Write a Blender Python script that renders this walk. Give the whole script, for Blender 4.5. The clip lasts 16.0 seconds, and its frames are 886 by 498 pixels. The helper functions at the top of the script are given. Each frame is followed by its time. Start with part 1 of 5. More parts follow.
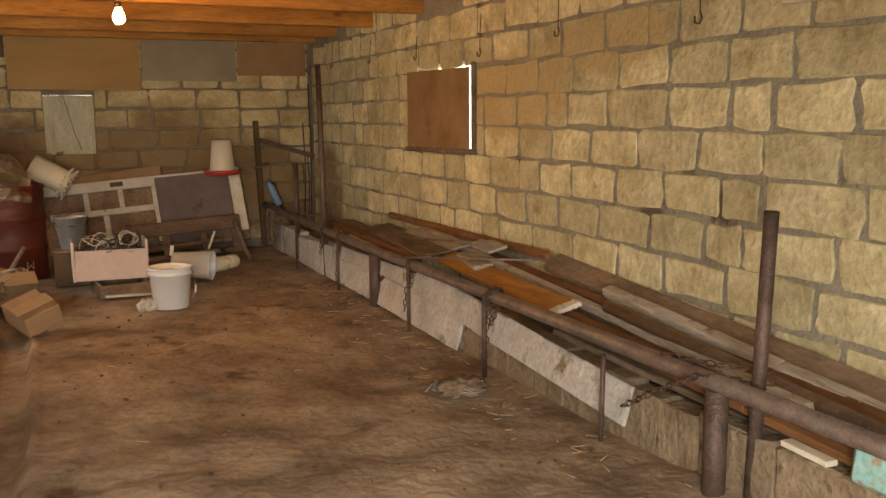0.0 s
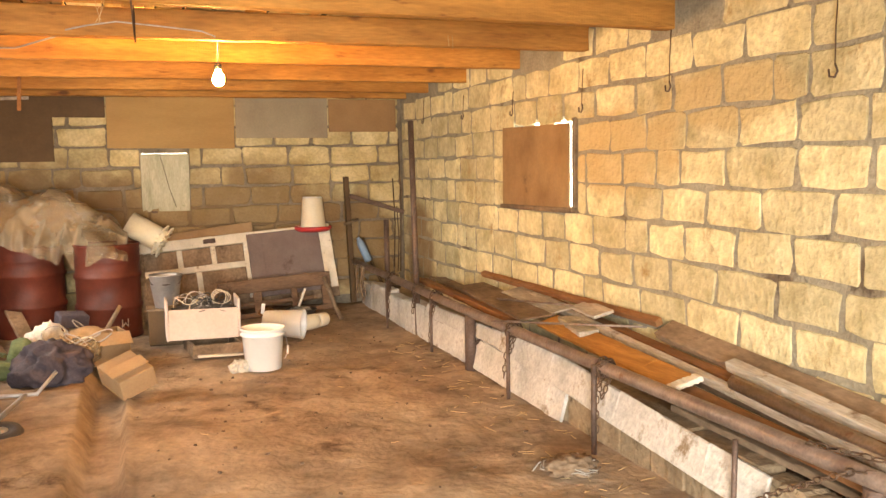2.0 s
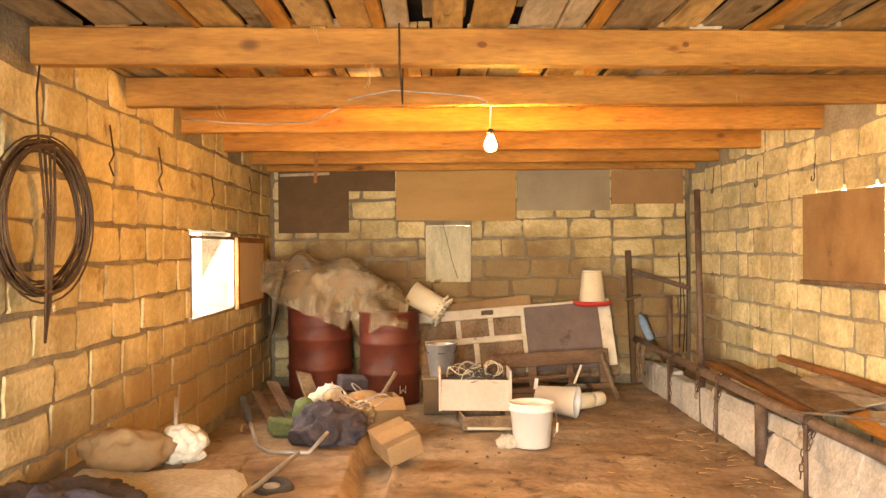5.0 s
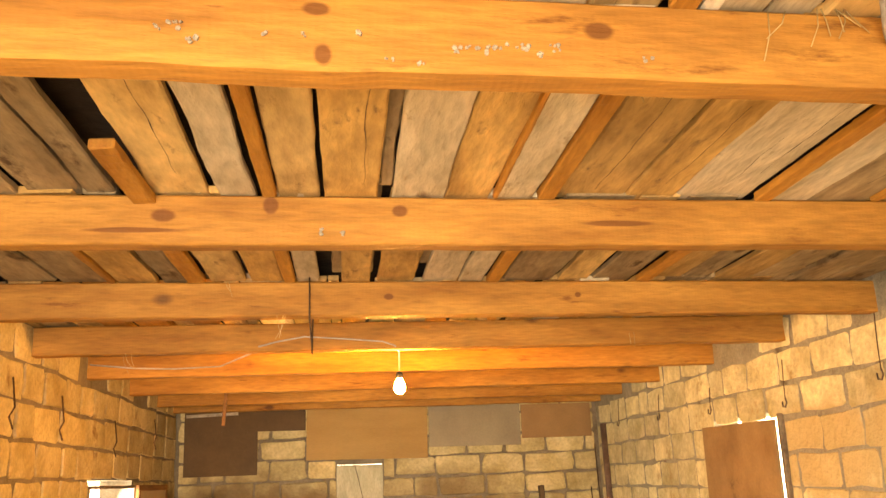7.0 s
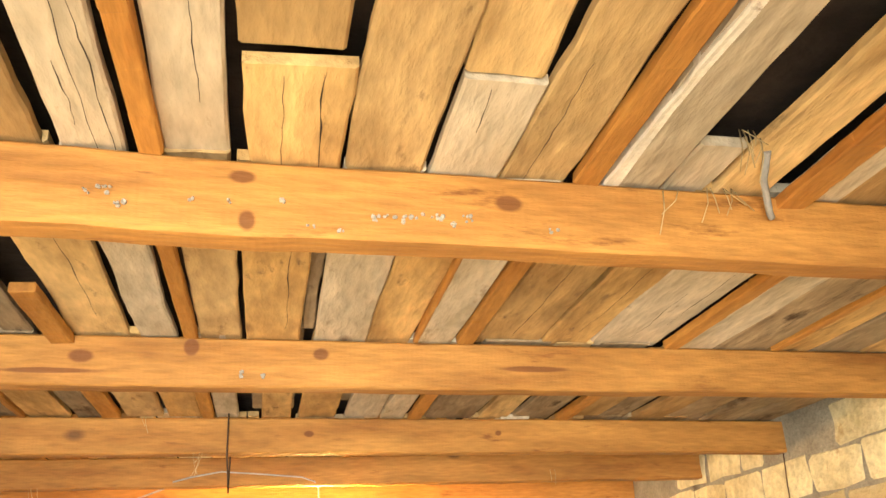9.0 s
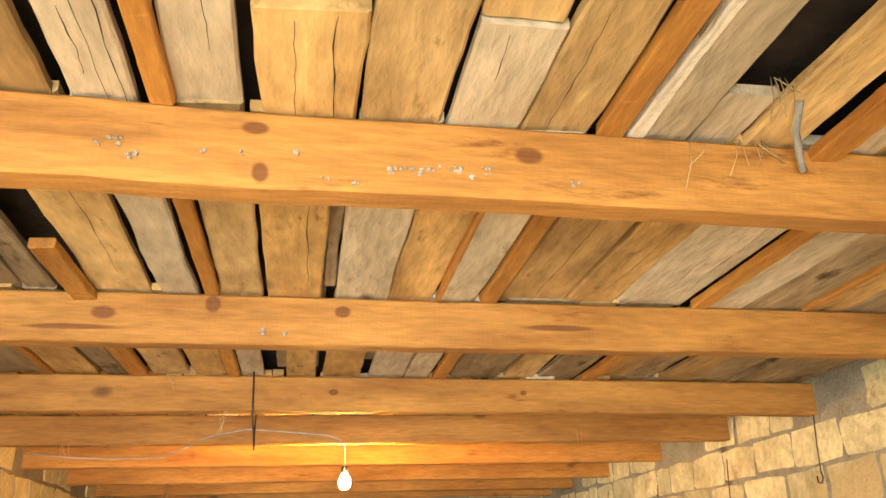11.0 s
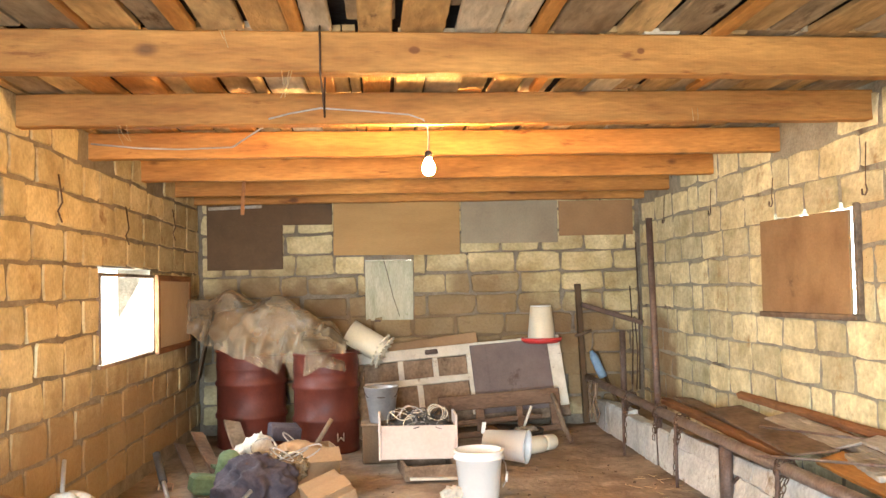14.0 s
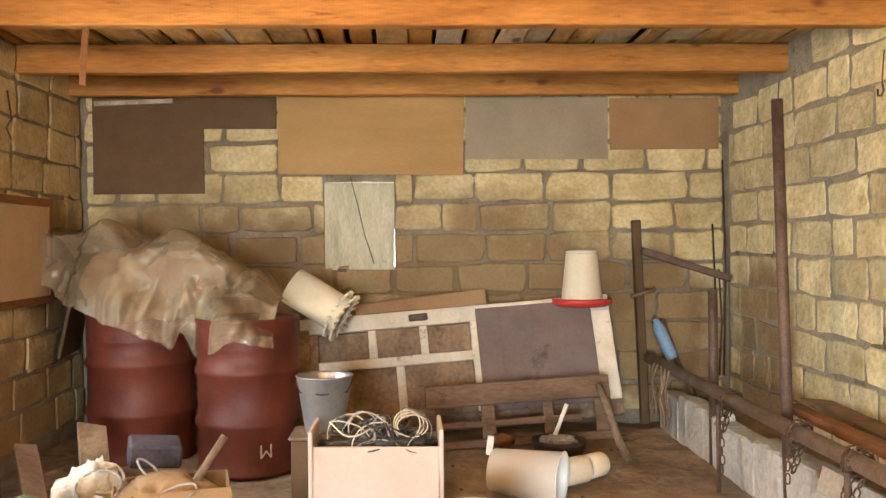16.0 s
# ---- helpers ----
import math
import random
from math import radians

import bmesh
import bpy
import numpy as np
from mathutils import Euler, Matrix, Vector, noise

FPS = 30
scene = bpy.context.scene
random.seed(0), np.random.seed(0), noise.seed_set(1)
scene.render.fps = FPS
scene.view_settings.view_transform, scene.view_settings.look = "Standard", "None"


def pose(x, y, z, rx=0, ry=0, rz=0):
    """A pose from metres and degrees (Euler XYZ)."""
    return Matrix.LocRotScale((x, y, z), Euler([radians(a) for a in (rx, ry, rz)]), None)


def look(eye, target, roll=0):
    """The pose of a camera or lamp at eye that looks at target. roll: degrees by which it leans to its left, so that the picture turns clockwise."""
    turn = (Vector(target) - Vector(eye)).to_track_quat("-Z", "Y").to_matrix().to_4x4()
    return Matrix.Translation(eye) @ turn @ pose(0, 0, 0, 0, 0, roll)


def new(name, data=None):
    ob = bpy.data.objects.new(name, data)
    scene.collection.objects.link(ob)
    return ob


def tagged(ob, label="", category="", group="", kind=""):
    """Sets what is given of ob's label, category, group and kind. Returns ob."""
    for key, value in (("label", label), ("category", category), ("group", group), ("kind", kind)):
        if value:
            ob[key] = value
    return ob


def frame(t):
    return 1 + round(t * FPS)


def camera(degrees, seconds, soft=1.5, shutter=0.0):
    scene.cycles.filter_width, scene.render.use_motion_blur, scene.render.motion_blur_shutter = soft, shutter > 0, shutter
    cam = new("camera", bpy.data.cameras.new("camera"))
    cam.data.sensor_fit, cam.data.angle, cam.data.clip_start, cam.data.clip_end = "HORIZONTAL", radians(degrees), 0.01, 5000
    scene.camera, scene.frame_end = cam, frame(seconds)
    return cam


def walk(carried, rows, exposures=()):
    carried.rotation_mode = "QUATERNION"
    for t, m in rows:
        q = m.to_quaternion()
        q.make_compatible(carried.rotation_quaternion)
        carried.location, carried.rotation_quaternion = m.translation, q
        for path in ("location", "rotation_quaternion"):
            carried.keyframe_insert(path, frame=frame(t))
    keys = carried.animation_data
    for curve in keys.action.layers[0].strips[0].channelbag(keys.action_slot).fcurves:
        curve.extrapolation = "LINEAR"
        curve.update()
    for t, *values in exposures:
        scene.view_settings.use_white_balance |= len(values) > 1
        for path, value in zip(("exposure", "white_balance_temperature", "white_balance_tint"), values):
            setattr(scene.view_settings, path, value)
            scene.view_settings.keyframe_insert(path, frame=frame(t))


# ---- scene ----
cam = camera(53.0, 16.0)
PATH = [
    (0, (1.518, -2.554, 1.377), (2.329, -0.751, 1.078), -0.5),
    (0.5, (1.511, -2.488, 1.388), (2.208, -0.633, 1.113), -0.2),
    (1, (1.49, -2.423, 1.391), (2.144, -0.547, 1.16), -0.4),
    (1.5, (1.44, -2.401, 1.416), (2.22, -0.57, 1.216), 0.1),
    (2, (1.49, -2.286, 1.438), (2.143, -0.405, 1.249), -1.0),
    (2.5, (1.635, -2.118, 1.444), (2.038, -0.168, 1.262), -1.6),
    (3, (1.719, -1.926, 1.416), (1.895, 0.057, 1.224), -0.8),
    (5.5, (1.653, -2.059, 1.359), (1.672, -0.063, 1.475), -0.5),
    (6, (1.67, -2.099, 1.38), (1.751, -0.116, 1.626), -0.9),
    (6.5, (1.701, -2.151, 1.431), (1.843, -0.187, 1.78), -1.5),
    (7, (1.676, -2.165, 1.425), (1.896, -0.241, 1.926), -2.2),
    (7.5, (1.679, -2.207, 1.439), (1.975, -0.321, 2.037), -2.8),
    (8, (1.669, -2.223, 1.448), (1.998, -0.355, 2.081), -2.8),
    (8.5, (1.675, -2.234, 1.458), (2.025, -0.386, 2.14), -2.9),
    (9, (1.693, -2.264, 1.475), (2.066, -0.448, 2.227), -2.6),
    (11.5, (1.747, -2.184, 1.471), (2.015, -0.295, 2.071), -1.7),
    (12, (1.791, -2.104, 1.44), (2.0, -0.175, 1.922), -1.8),
    (12.5, (1.85, -2.028, 1.406), (1.997, -0.064, 1.756), -1.2),
    (13, (1.862, -1.896, 1.382), (1.999, 0.083, 1.636), -0.4),
    (13.5, (1.753, -1.682, 1.352), (1.898, 0.307, 1.503), -1.1),
    (14, (1.731, -1.555, 1.338), (1.87, 0.439, 1.421), -1.3),
    (14.5, (1.84, -1.064, 1.3), (1.946, 0.933, 1.349), -0.4),
    (15, (1.998, -0.236, 1.25), (2.073, 1.762, 1.277), -0.6),
    (15.5, (2.08, 0.454, 1.25), (2.192, 2.45, 1.25), -0.9),
    (16, (2.105, 1.134, 1.2), (2.188, 3.133, 1.184), -0.6),
]
EXPOSURES = [(0.0, -1.65, 7600, 12), (0.5, -1.05, 7600, 12), (1.0, -0.5, 7500, 12), (1.5, -0.2, 7500, 12), (2.5, -0.1, 7700, 12), (3.0, 0.0, 7700, 12), (5.5, -0.15, 9200, 14), (7.0, -0.2, 10400, 15), (8.0, -0.2, 9300, 13), (9.0, -0.08, 6900, 4), (11.5, -0.25, 7000, 3), (12.5, -0.15, 6700, 4), (14.0, 0.0, 5750, 3), (15.0, 0.0, 5800, 4), (16.0, -0.12, 6150, 5)]
walk(cam, [(t, look(eye, target, roll)) for t, eye, target, roll in PATH], EXPOSURES)

# ---- light ----


world = bpy.data.worlds.new("world")
scene.world = world
world.use_nodes = True
wn = world.node_tree.nodes
sky = wn.new("ShaderNodeTexSky")
sky.sky_type = "NISHITA"
sky.sun_disc = False
sky.sun_elevation = radians(48)
sky.sun_rotation = radians(115)
wn["Background"].inputs["Strength"].default_value = 0.15
world.node_tree.links.new(sky.outputs[0], wn["Background"].inputs["Color"])


def lamp(name, kind, m, energy, colour, **rest):
    data = bpy.data.lights.new(name, kind)
    data.energy, data.color = energy, colour
    for key, value in rest.items():
        if key == "angle":
            data.angle = value
        if key == "spread":
            data.spread = value
        if key == "size":
            data.shape = "RECTANGLE"
            data.size, data.size_y = value
    ob = new(name, data)
    ob.matrix_world = m
    return ob


W, B, S, H = 4.26, 7.0, -3.7, 2.30   # width, back wall, wall behind the camera, plank underside
lamp("sun", "SUN", look((-6, 3, 8), (0, 0, 0)), 3.0, (1.0, 0.93, 0.82), angle=radians(0.5))
# daylight of the doorway behind the camera and of the open window
lamp("doorway_daylight", "AREA", look((1.1, -3.6, 1.0), (1.5, -0.9, -1.0)), 580.0, (0.95, 0.97, 1.0), size=(1.5, 1.8), spread=radians(130))
lamp("window_daylight", "AREA", look((-0.2, 4.62, 1.2), (2.0, 4.62, 0.0)), 55.0, (0.95, 0.97, 1.0), size=(1.24, 0.6))

# ---- materials ----


def mat(name, c1, c2, scale=4.0, rough=0.85, bump=0.25, fine=60.0, metal=0.0, rnd=0.12, stretch=(1, 1, 1), grain_span=(0.82, 1.12),
        island=False, knots=None, spots=None, spot_scale=2.0, spot_at=0.58, ramp=(0.3, 0.7), spec=0.3, tints=None, patch=None, spot_stretch=None, saw=0.0):
    """A two-scale procedural surface. spots: a second colour in blotches; tints: colours drawn per piece;
    patch: (centre, radii, colour), a blotch of that colour with a ragged edge."""
    m = bpy.data.materials.new(name)
    m.use_nodes = True
    nt = m.node_tree
    n, ln = nt.nodes, nt.links
    bsdf = n["Principled BSDF"]
    geo = n.new("ShaderNodeNewGeometry")
    mp = n.new("ShaderNodeMapping")
    mp.inputs["Scale"].default_value = stretch
    ln.new(geo.outputs["Position"], mp.inputs["Vector"])
    n1 = n.new("ShaderNodeTexNoise")
    n1.inputs["Scale"].default_value, n1.inputs["Detail"].default_value = scale, 7
    n1.inputs["Roughness"].default_value = 0.62
    ln.new(mp.outputs[0], n1.inputs["Vector"])
    cr = n.new("ShaderNodeValToRGB")
    cr.color_ramp.elements[0].position, cr.color_ramp.elements[1].position = ramp
    cr.color_ramp.elements[0].color, cr.color_ramp.elements[1].color = (*c1, 1), (*c2, 1)
    ln.new(n1.outputs["Fac"], cr.inputs["Fac"])
    colour = cr.outputs["Color"]
    info = n.new("ShaderNodeObjectInfo")
    rnd_out = geo.outputs["Random Per Island"] if island else info.outputs["Random"]

    def mix(fac, a, b, kind="MIX", value=None):
        x = n.new("ShaderNodeMix")
        x.data_type, x.blend_type = "RGBA", kind
        if fac is None:
            x.inputs[0].default_value = value
        else:
            ln.new(fac, x.inputs[0])
        ln.new(a, x.inputs[6])
        if isinstance(b, tuple):
            x.inputs[7].default_value = (*b, 1)
        else:
            ln.new(b, x.inputs[7])
        return x.outputs[2]

    if tints:
        tr = n.new("ShaderNodeValToRGB")
        tr.color_ramp.interpolation = "CONSTANT"
        while len(tr.color_ramp.elements) < len(tints):
            tr.color_ramp.elements.new(0.5)
        for i, c in enumerate(tints):
            tr.color_ramp.elements[i].position = i / len(tints)
            tr.color_ramp.elements[i].color = (*c, 1)
        ln.new(rnd_out, tr.inputs["Fac"])
        colour = mix(None, colour, tr.outputs["Color"], "MULTIPLY", 1.0)
    n2 = n.new("ShaderNodeTexNoise")
    n2.inputs["Scale"].default_value, n2.inputs["Detail"].default_value = fine, 4
    ln.new(mp.outputs[0], n2.inputs["Vector"])
    grain = n.new("ShaderNodeMapRange")
    grain.inputs["From Min"].default_value, grain.inputs["From Max"].default_value = 0.3, 0.7
    grain.inputs["To Min"].default_value, grain.inputs["To Max"].default_value = grain_span
    ln.new(n2.outputs["Fac"], grain.inputs["Value"])
    colour = mix(None, colour, grain.outputs[0], "MULTIPLY", 1.0)
    if rnd:
        vary = n.new("ShaderNodeMapRange")
        vary.inputs["To Min"].default_value, vary.inputs["To Max"].default_value = 1 - rnd, 1 + rnd
        ln.new(rnd_out, vary.inputs["Value"])
        colour = mix(None, colour, vary.outputs[0], "MULTIPLY", 1.0)
    if spots:
        n3 = n.new("ShaderNodeTexNoise")
        n3.inputs["Scale"].default_value, n3.inputs["Detail"].default_value = spot_scale, 8
        n3.inputs["Roughness"].default_value = 0.7
        if spot_stretch:
            sm = n.new("ShaderNodeMapping")
            sm.inputs["Scale"].default_value = spot_stretch
            ln.new(geo.outputs["Position"], sm.inputs["Vector"])
            ln.new(sm.outputs[0], n3.inputs["Vector"])
        else:
            ln.new(geo.outputs["Position"], n3.inputs["Vector"])
        mr = n.new("ShaderNodeMapRange")
        mr.inputs["From Min"].default_value, mr.inputs["From Max"].default_value = spot_at, spot_at + 0.1
        ln.new(n3.outputs["Fac"], mr.inputs["Value"])
        colour = mix(mr.outputs[0], colour, spots)
    if knots:
        km = n.new("ShaderNodeMapping")
        km.inputs["Scale"].default_value = knots
        ln.new(geo.outputs["Position"], km.inputs["Vector"])
        vo = n.new("ShaderNodeTexVoronoi")
        vo.inputs["Scale"].default_value = 1.0
        ln.new(km.outputs[0], vo.inputs["Vector"])
        kr = n.new("ShaderNodeMapRange")
        kr.inputs["From Min"].default_value, kr.inputs["From Max"].default_value = 0.06, 0.13
        kr.inputs["To Min"].default_value, kr.inputs["To Max"].default_value = 0.75, 0.0
        ln.new(vo.outputs["Distance"], kr.inputs["Value"])
        colour = mix(kr.outputs[0], colour, (0.09, 0.035, 0.014))
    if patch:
        for centre, radii, blotch_colour in patch:
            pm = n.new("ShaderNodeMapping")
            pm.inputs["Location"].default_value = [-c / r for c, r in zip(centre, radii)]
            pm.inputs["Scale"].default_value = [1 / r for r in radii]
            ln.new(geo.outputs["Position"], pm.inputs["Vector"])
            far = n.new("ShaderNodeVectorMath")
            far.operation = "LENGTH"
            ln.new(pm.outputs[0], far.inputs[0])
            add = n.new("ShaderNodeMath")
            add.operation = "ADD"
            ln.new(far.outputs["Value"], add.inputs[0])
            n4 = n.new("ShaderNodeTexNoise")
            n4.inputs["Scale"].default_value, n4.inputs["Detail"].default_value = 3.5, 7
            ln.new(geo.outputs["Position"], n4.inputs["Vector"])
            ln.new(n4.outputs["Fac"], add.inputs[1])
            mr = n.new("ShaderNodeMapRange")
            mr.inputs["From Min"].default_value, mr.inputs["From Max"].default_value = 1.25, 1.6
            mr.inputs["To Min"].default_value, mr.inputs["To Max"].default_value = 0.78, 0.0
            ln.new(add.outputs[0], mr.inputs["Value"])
            colour = mix(mr.outputs[0], colour, blotch_colour)
    ln.new(colour, bsdf.inputs["Base Color"])
    bsdf.inputs["Roughness"].default_value, bsdf.inputs["Metallic"].default_value = rough, metal
    bsdf.inputs["Specular IOR Level"].default_value = spec
    if bump:
        bp = n.new("ShaderNodeBump")
        bp.inputs["Strength"].default_value, bp.inputs["Distance"].default_value = bump, 0.02
        both = n.new("ShaderNodeMath")
        both.operation = "ADD"
        ln.new(n1.outputs["Fac"], both.inputs[0])
        ln.new(n2.outputs["Fac"], both.inputs[1])
        height = both.outputs[0]
        if saw:
            wave = n.new("ShaderNodeTexWave")
            wave.bands_direction = "X"
            wave.inputs["Scale"].default_value, wave.inputs["Distortion"].default_value = saw, 3.0
            wave.inputs["Detail"].default_value, wave.inputs["Detail Scale"].default_value = 3.0, 0.6
            ln.new(geo.outputs["Position"], wave.inputs["Vector"])
            mul = n.new("ShaderNodeMath")
            mul.operation = "MULTIPLY_ADD"
            mul.inputs[1].default_value = 0.05
            ln.new(wave.outputs["Fac"], mul.inputs[0])
            ln.new(height, mul.inputs[2])
            height = mul.outputs[0]
        ln.new(height, bp.inputs["Height"])
        ln.new(bp.outputs[0], bsdf.inputs["Normal"])
    return m


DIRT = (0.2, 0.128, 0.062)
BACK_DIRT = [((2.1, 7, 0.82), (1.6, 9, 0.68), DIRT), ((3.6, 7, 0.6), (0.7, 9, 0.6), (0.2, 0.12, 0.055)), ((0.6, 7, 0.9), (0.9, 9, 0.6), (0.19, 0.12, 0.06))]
# darker brown low by the back corner, ochre stone higher up
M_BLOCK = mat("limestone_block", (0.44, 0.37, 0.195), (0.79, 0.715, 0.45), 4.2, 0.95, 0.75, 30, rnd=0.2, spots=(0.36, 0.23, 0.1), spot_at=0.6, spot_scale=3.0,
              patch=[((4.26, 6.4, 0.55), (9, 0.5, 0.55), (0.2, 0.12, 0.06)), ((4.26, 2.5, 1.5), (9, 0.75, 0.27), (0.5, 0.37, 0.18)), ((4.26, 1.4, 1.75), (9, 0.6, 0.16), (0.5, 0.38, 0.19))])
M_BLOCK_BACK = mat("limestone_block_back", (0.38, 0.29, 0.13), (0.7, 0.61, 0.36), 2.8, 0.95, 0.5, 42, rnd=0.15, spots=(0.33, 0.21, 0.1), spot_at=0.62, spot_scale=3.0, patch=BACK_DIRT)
# brown dirt low along the wall; darker brown by the back corner
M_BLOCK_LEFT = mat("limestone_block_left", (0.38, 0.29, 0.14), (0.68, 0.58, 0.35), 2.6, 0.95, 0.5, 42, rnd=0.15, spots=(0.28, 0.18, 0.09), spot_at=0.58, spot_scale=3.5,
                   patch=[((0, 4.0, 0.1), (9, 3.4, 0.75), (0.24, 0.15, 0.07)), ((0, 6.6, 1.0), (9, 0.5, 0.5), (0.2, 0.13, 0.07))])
M_MORTAR = mat("mortar", (0.15, 0.12, 0.085), (0.3, 0.26, 0.195), 5, 0.95, 0.6, 50, rnd=0, patch=[((2.1, 7, 0.7), (1.2, 0.5, 0.5), DIRT)])
M_MORTAR_EAST = mat("pale_mortar", (0.23, 0.208, 0.155), (0.39, 0.36, 0.275), 5, 0.95, 0.6, 50, rnd=0, spots=(0.13, 0.1, 0.07), spot_scale=2.5, spot_at=0.56)
M_CURB = mat("earthy_stone", (0.16, 0.11, 0.065), (0.36, 0.28, 0.18), 4, 0.95, 0.7, 35, rnd=0.15, spots=(0.1, 0.065, 0.035), spot_scale=4, spot_at=0.55)
M_CLOD = mat("dark_clod", (0.07, 0.045, 0.027), (0.17, 0.115, 0.07), 6, 0.95, 0.5, 40, rnd=0.2, island=True)
M_CEMENT = mat("cement", (0.24, 0.22, 0.19), (0.4, 0.37, 0.32), 4, 0.95, 0.7, 40, rnd=0)
M_DIRT = mat("earth_floor", (0.135, 0.09, 0.055), (0.44, 0.335, 0.23), 1.9, 0.95, 0.55, 22, rnd=0, spots=(0.085, 0.05, 0.027), spot_scale=1.5, spot_at=0.575, ramp=(0.3, 0.68), grain_span=(0.86, 1.1))
M_BEAM = mat("pine_beam", (0.28, 0.112, 0.024), (0.56, 0.27, 0.066), 3, 0.7, 0.25, 30, rnd=0.1, stretch=(0.4, 2.5, 2.5), knots=(2.3, 1.3, 4.0), spots=(0.2, 0.07, 0.016), spot_scale=6.0, spot_at=0.6, spot_stretch=(0.45, 2.6, 2.6), saw=20.0, patch=[((x, y, z), (rx, 0.3, rz), (0.13, 0.04, 0.012)) for x, y, z, rx, rz in ((1.63, -0.7, 2.258, 0.03, 0.016), (1.641, -0.7, 2.168, 0.018, 0.024), (2.16, -0.68, 2.236, 0.032, 0.02), (1.13, 0.5, 2.23, 0.04, 0.022), (1.45, 0.5, 2.265, 0.022, 0.026), (1.85, 0.53, 2.25, 0.026, 0.02), (2.55, 0.55, 2.21, 0.12, 0.011), (1.05, 0.5, 2.185, 0.16, 0.01), (1.87, 1.75, 2.225, 0.024, 0.016), (2.75, 1.8, 2.23, 0.02, 0.016))])
M_BATTEN = mat("pine_batten", (0.32, 0.125, 0.024), (0.56, 0.27, 0.062), 4, 0.7, 0.2, 35, rnd=0.15, stretch=(2.5, 0.4, 2.5), spots=(0.2, 0.08, 0.025), spot_scale=7, spot_at=0.64)
M_PLANK = mat("ceiling_plank", (0.6, 0.46, 0.3), (1.38, 1.2, 0.9), 3.0, 0.88, 0.5, 16, rnd=0.15, stretch=(2.2, 0.6, 2.2), island=True, ramp=(0.3, 0.68), knots=(4.0, 1.6, 0.3), grain_span=(0.8, 1.12),
              tints=[(0.48, 0.36, 0.2), (0.54, 0.43, 0.26), (0.44, 0.32, 0.17), (0.58, 0.46, 0.27), (0.5, 0.36, 0.18), (0.54, 0.41, 0.22)], spots=(0.2, 0.115, 0.05), spot_scale=7.0, spot_at=0.59, spot_stretch=(1.8, 0.55, 1.8))
M_PLANK_PALE = mat("weathered_ceiling_plank", (0.4, 0.32, 0.205), (0.7, 0.59, 0.42), 3.0, 0.9, 0.5, 16, rnd=0.12, stretch=(2.2, 0.6, 2.2), island=True, knots=(4.0, 1.6, 0.3), grain_span=(0.8, 1.12), spots=(0.27, 0.18, 0.095), spot_scale=6.0, spot_at=0.6, spot_stretch=(1.8, 0.55, 1.8))
M_PLANK_BROWN = mat("stained_ceiling_plank", (0.19, 0.125, 0.065), (0.44, 0.33, 0.195), 3.2, 0.9, 0.5, 16, rnd=0.2, stretch=(2.2, 0.6, 2.2), island=True, knots=(4.0, 1.6, 0.3), grain_span=(0.8, 1.12), spots=(0.1, 0.058, 0.028), spot_scale=5.0, spot_at=0.58, spot_stretch=(1.8, 0.55, 1.8))
# near-black colour in place of shade: board gaps and cracks
M_DARK = mat("shade_black", (0.02, 0.014, 0.01), (0.05, 0.035, 0.025), 5, 0.95, 0.3, 30, rnd=0)
M_BOARD_ORANGE = mat("plywood_orange", (0.32, 0.19, 0.065), (0.42, 0.26, 0.095), 2, 0.6, 0.06, 60, rnd=0, stretch=(0.5, 2, 2), grain_span=(0.94, 1.05))
M_PLY = mat("pale_plywood", (0.42, 0.3, 0.18), (0.52, 0.39, 0.25), 2, 0.65, 0.08, 60, rnd=0, grain_span=(0.94, 1.05))
M_BOARD_GREY = mat("hardboard_grey", (0.24, 0.2, 0.14), (0.34, 0.29, 0.2), 2, 0.65, 0.08, 60, rnd=0, grain_span=(0.94, 1.05))
M_BOARD_BROWN = mat("hardboard_brown", (0.26, 0.15, 0.07), (0.36, 0.22, 0.1), 2, 0.65, 0.08, 60, rnd=0, grain_span=(0.94, 1.05))
M_BOARD_DARK = mat("hardboard_dark", (0.075, 0.045, 0.022), (0.14, 0.085, 0.04), 2.5, 0.7, 0.15, 50, rnd=0.1, grain_span=(0.94, 1.05))
M_SHUTTER = mat("shutter_board", (0.22, 0.13, 0.06), (0.36, 0.23, 0.11), 3, 0.8, 0.2, 50, rnd=0, spots=(0.14, 0.085, 0.045), spot_scale=5, spot_at=0.62, grain_span=(0.94, 1.05))
M_RUST = mat("rusty_steel", (0.085, 0.055, 0.042), (0.2, 0.14, 0.112), 9, 0.62, 0.3, 80, metal=0.55, rnd=0.1, spots=(0.16, 0.085, 0.045), spot_scale=9, spot_at=0.58)
M_PIPE = mat("worn_pipe", (0.17, 0.115, 0.09), (0.33, 0.27, 0.23), 8, 0.5, 0.15, 70, metal=0.6, rnd=0.1, spots=(0.17, 0.08, 0.04), spot_scale=7, spot_at=0.6)
M_CHAIN = mat("chain_steel", (0.09, 0.055, 0.035), (0.17, 0.11, 0.075), 12, 0.65, 0.2, 80, metal=0.6, rnd=0.2)
M_WHITE = mat("white_plastic", (0.74, 0.72, 0.68), (0.82, 0.8, 0.76), 3, 0.4, 0, 60, rnd=0, spec=0.5, grain_span=(0.98, 1.01))
M_CREAM = mat("cream_plastic", (0.66, 0.58, 0.42), (0.76, 0.68, 0.52), 3, 0.5, 0.03, 60, rnd=0, grain_span=(0.95, 1.03))
M_RED = mat("red_plastic", (0.5, 0.03, 0.03), (0.62, 0.05, 0.045), 4, 0.45, 0, 60, rnd=0, spec=0.5, grain_span=(0.97, 1.02))
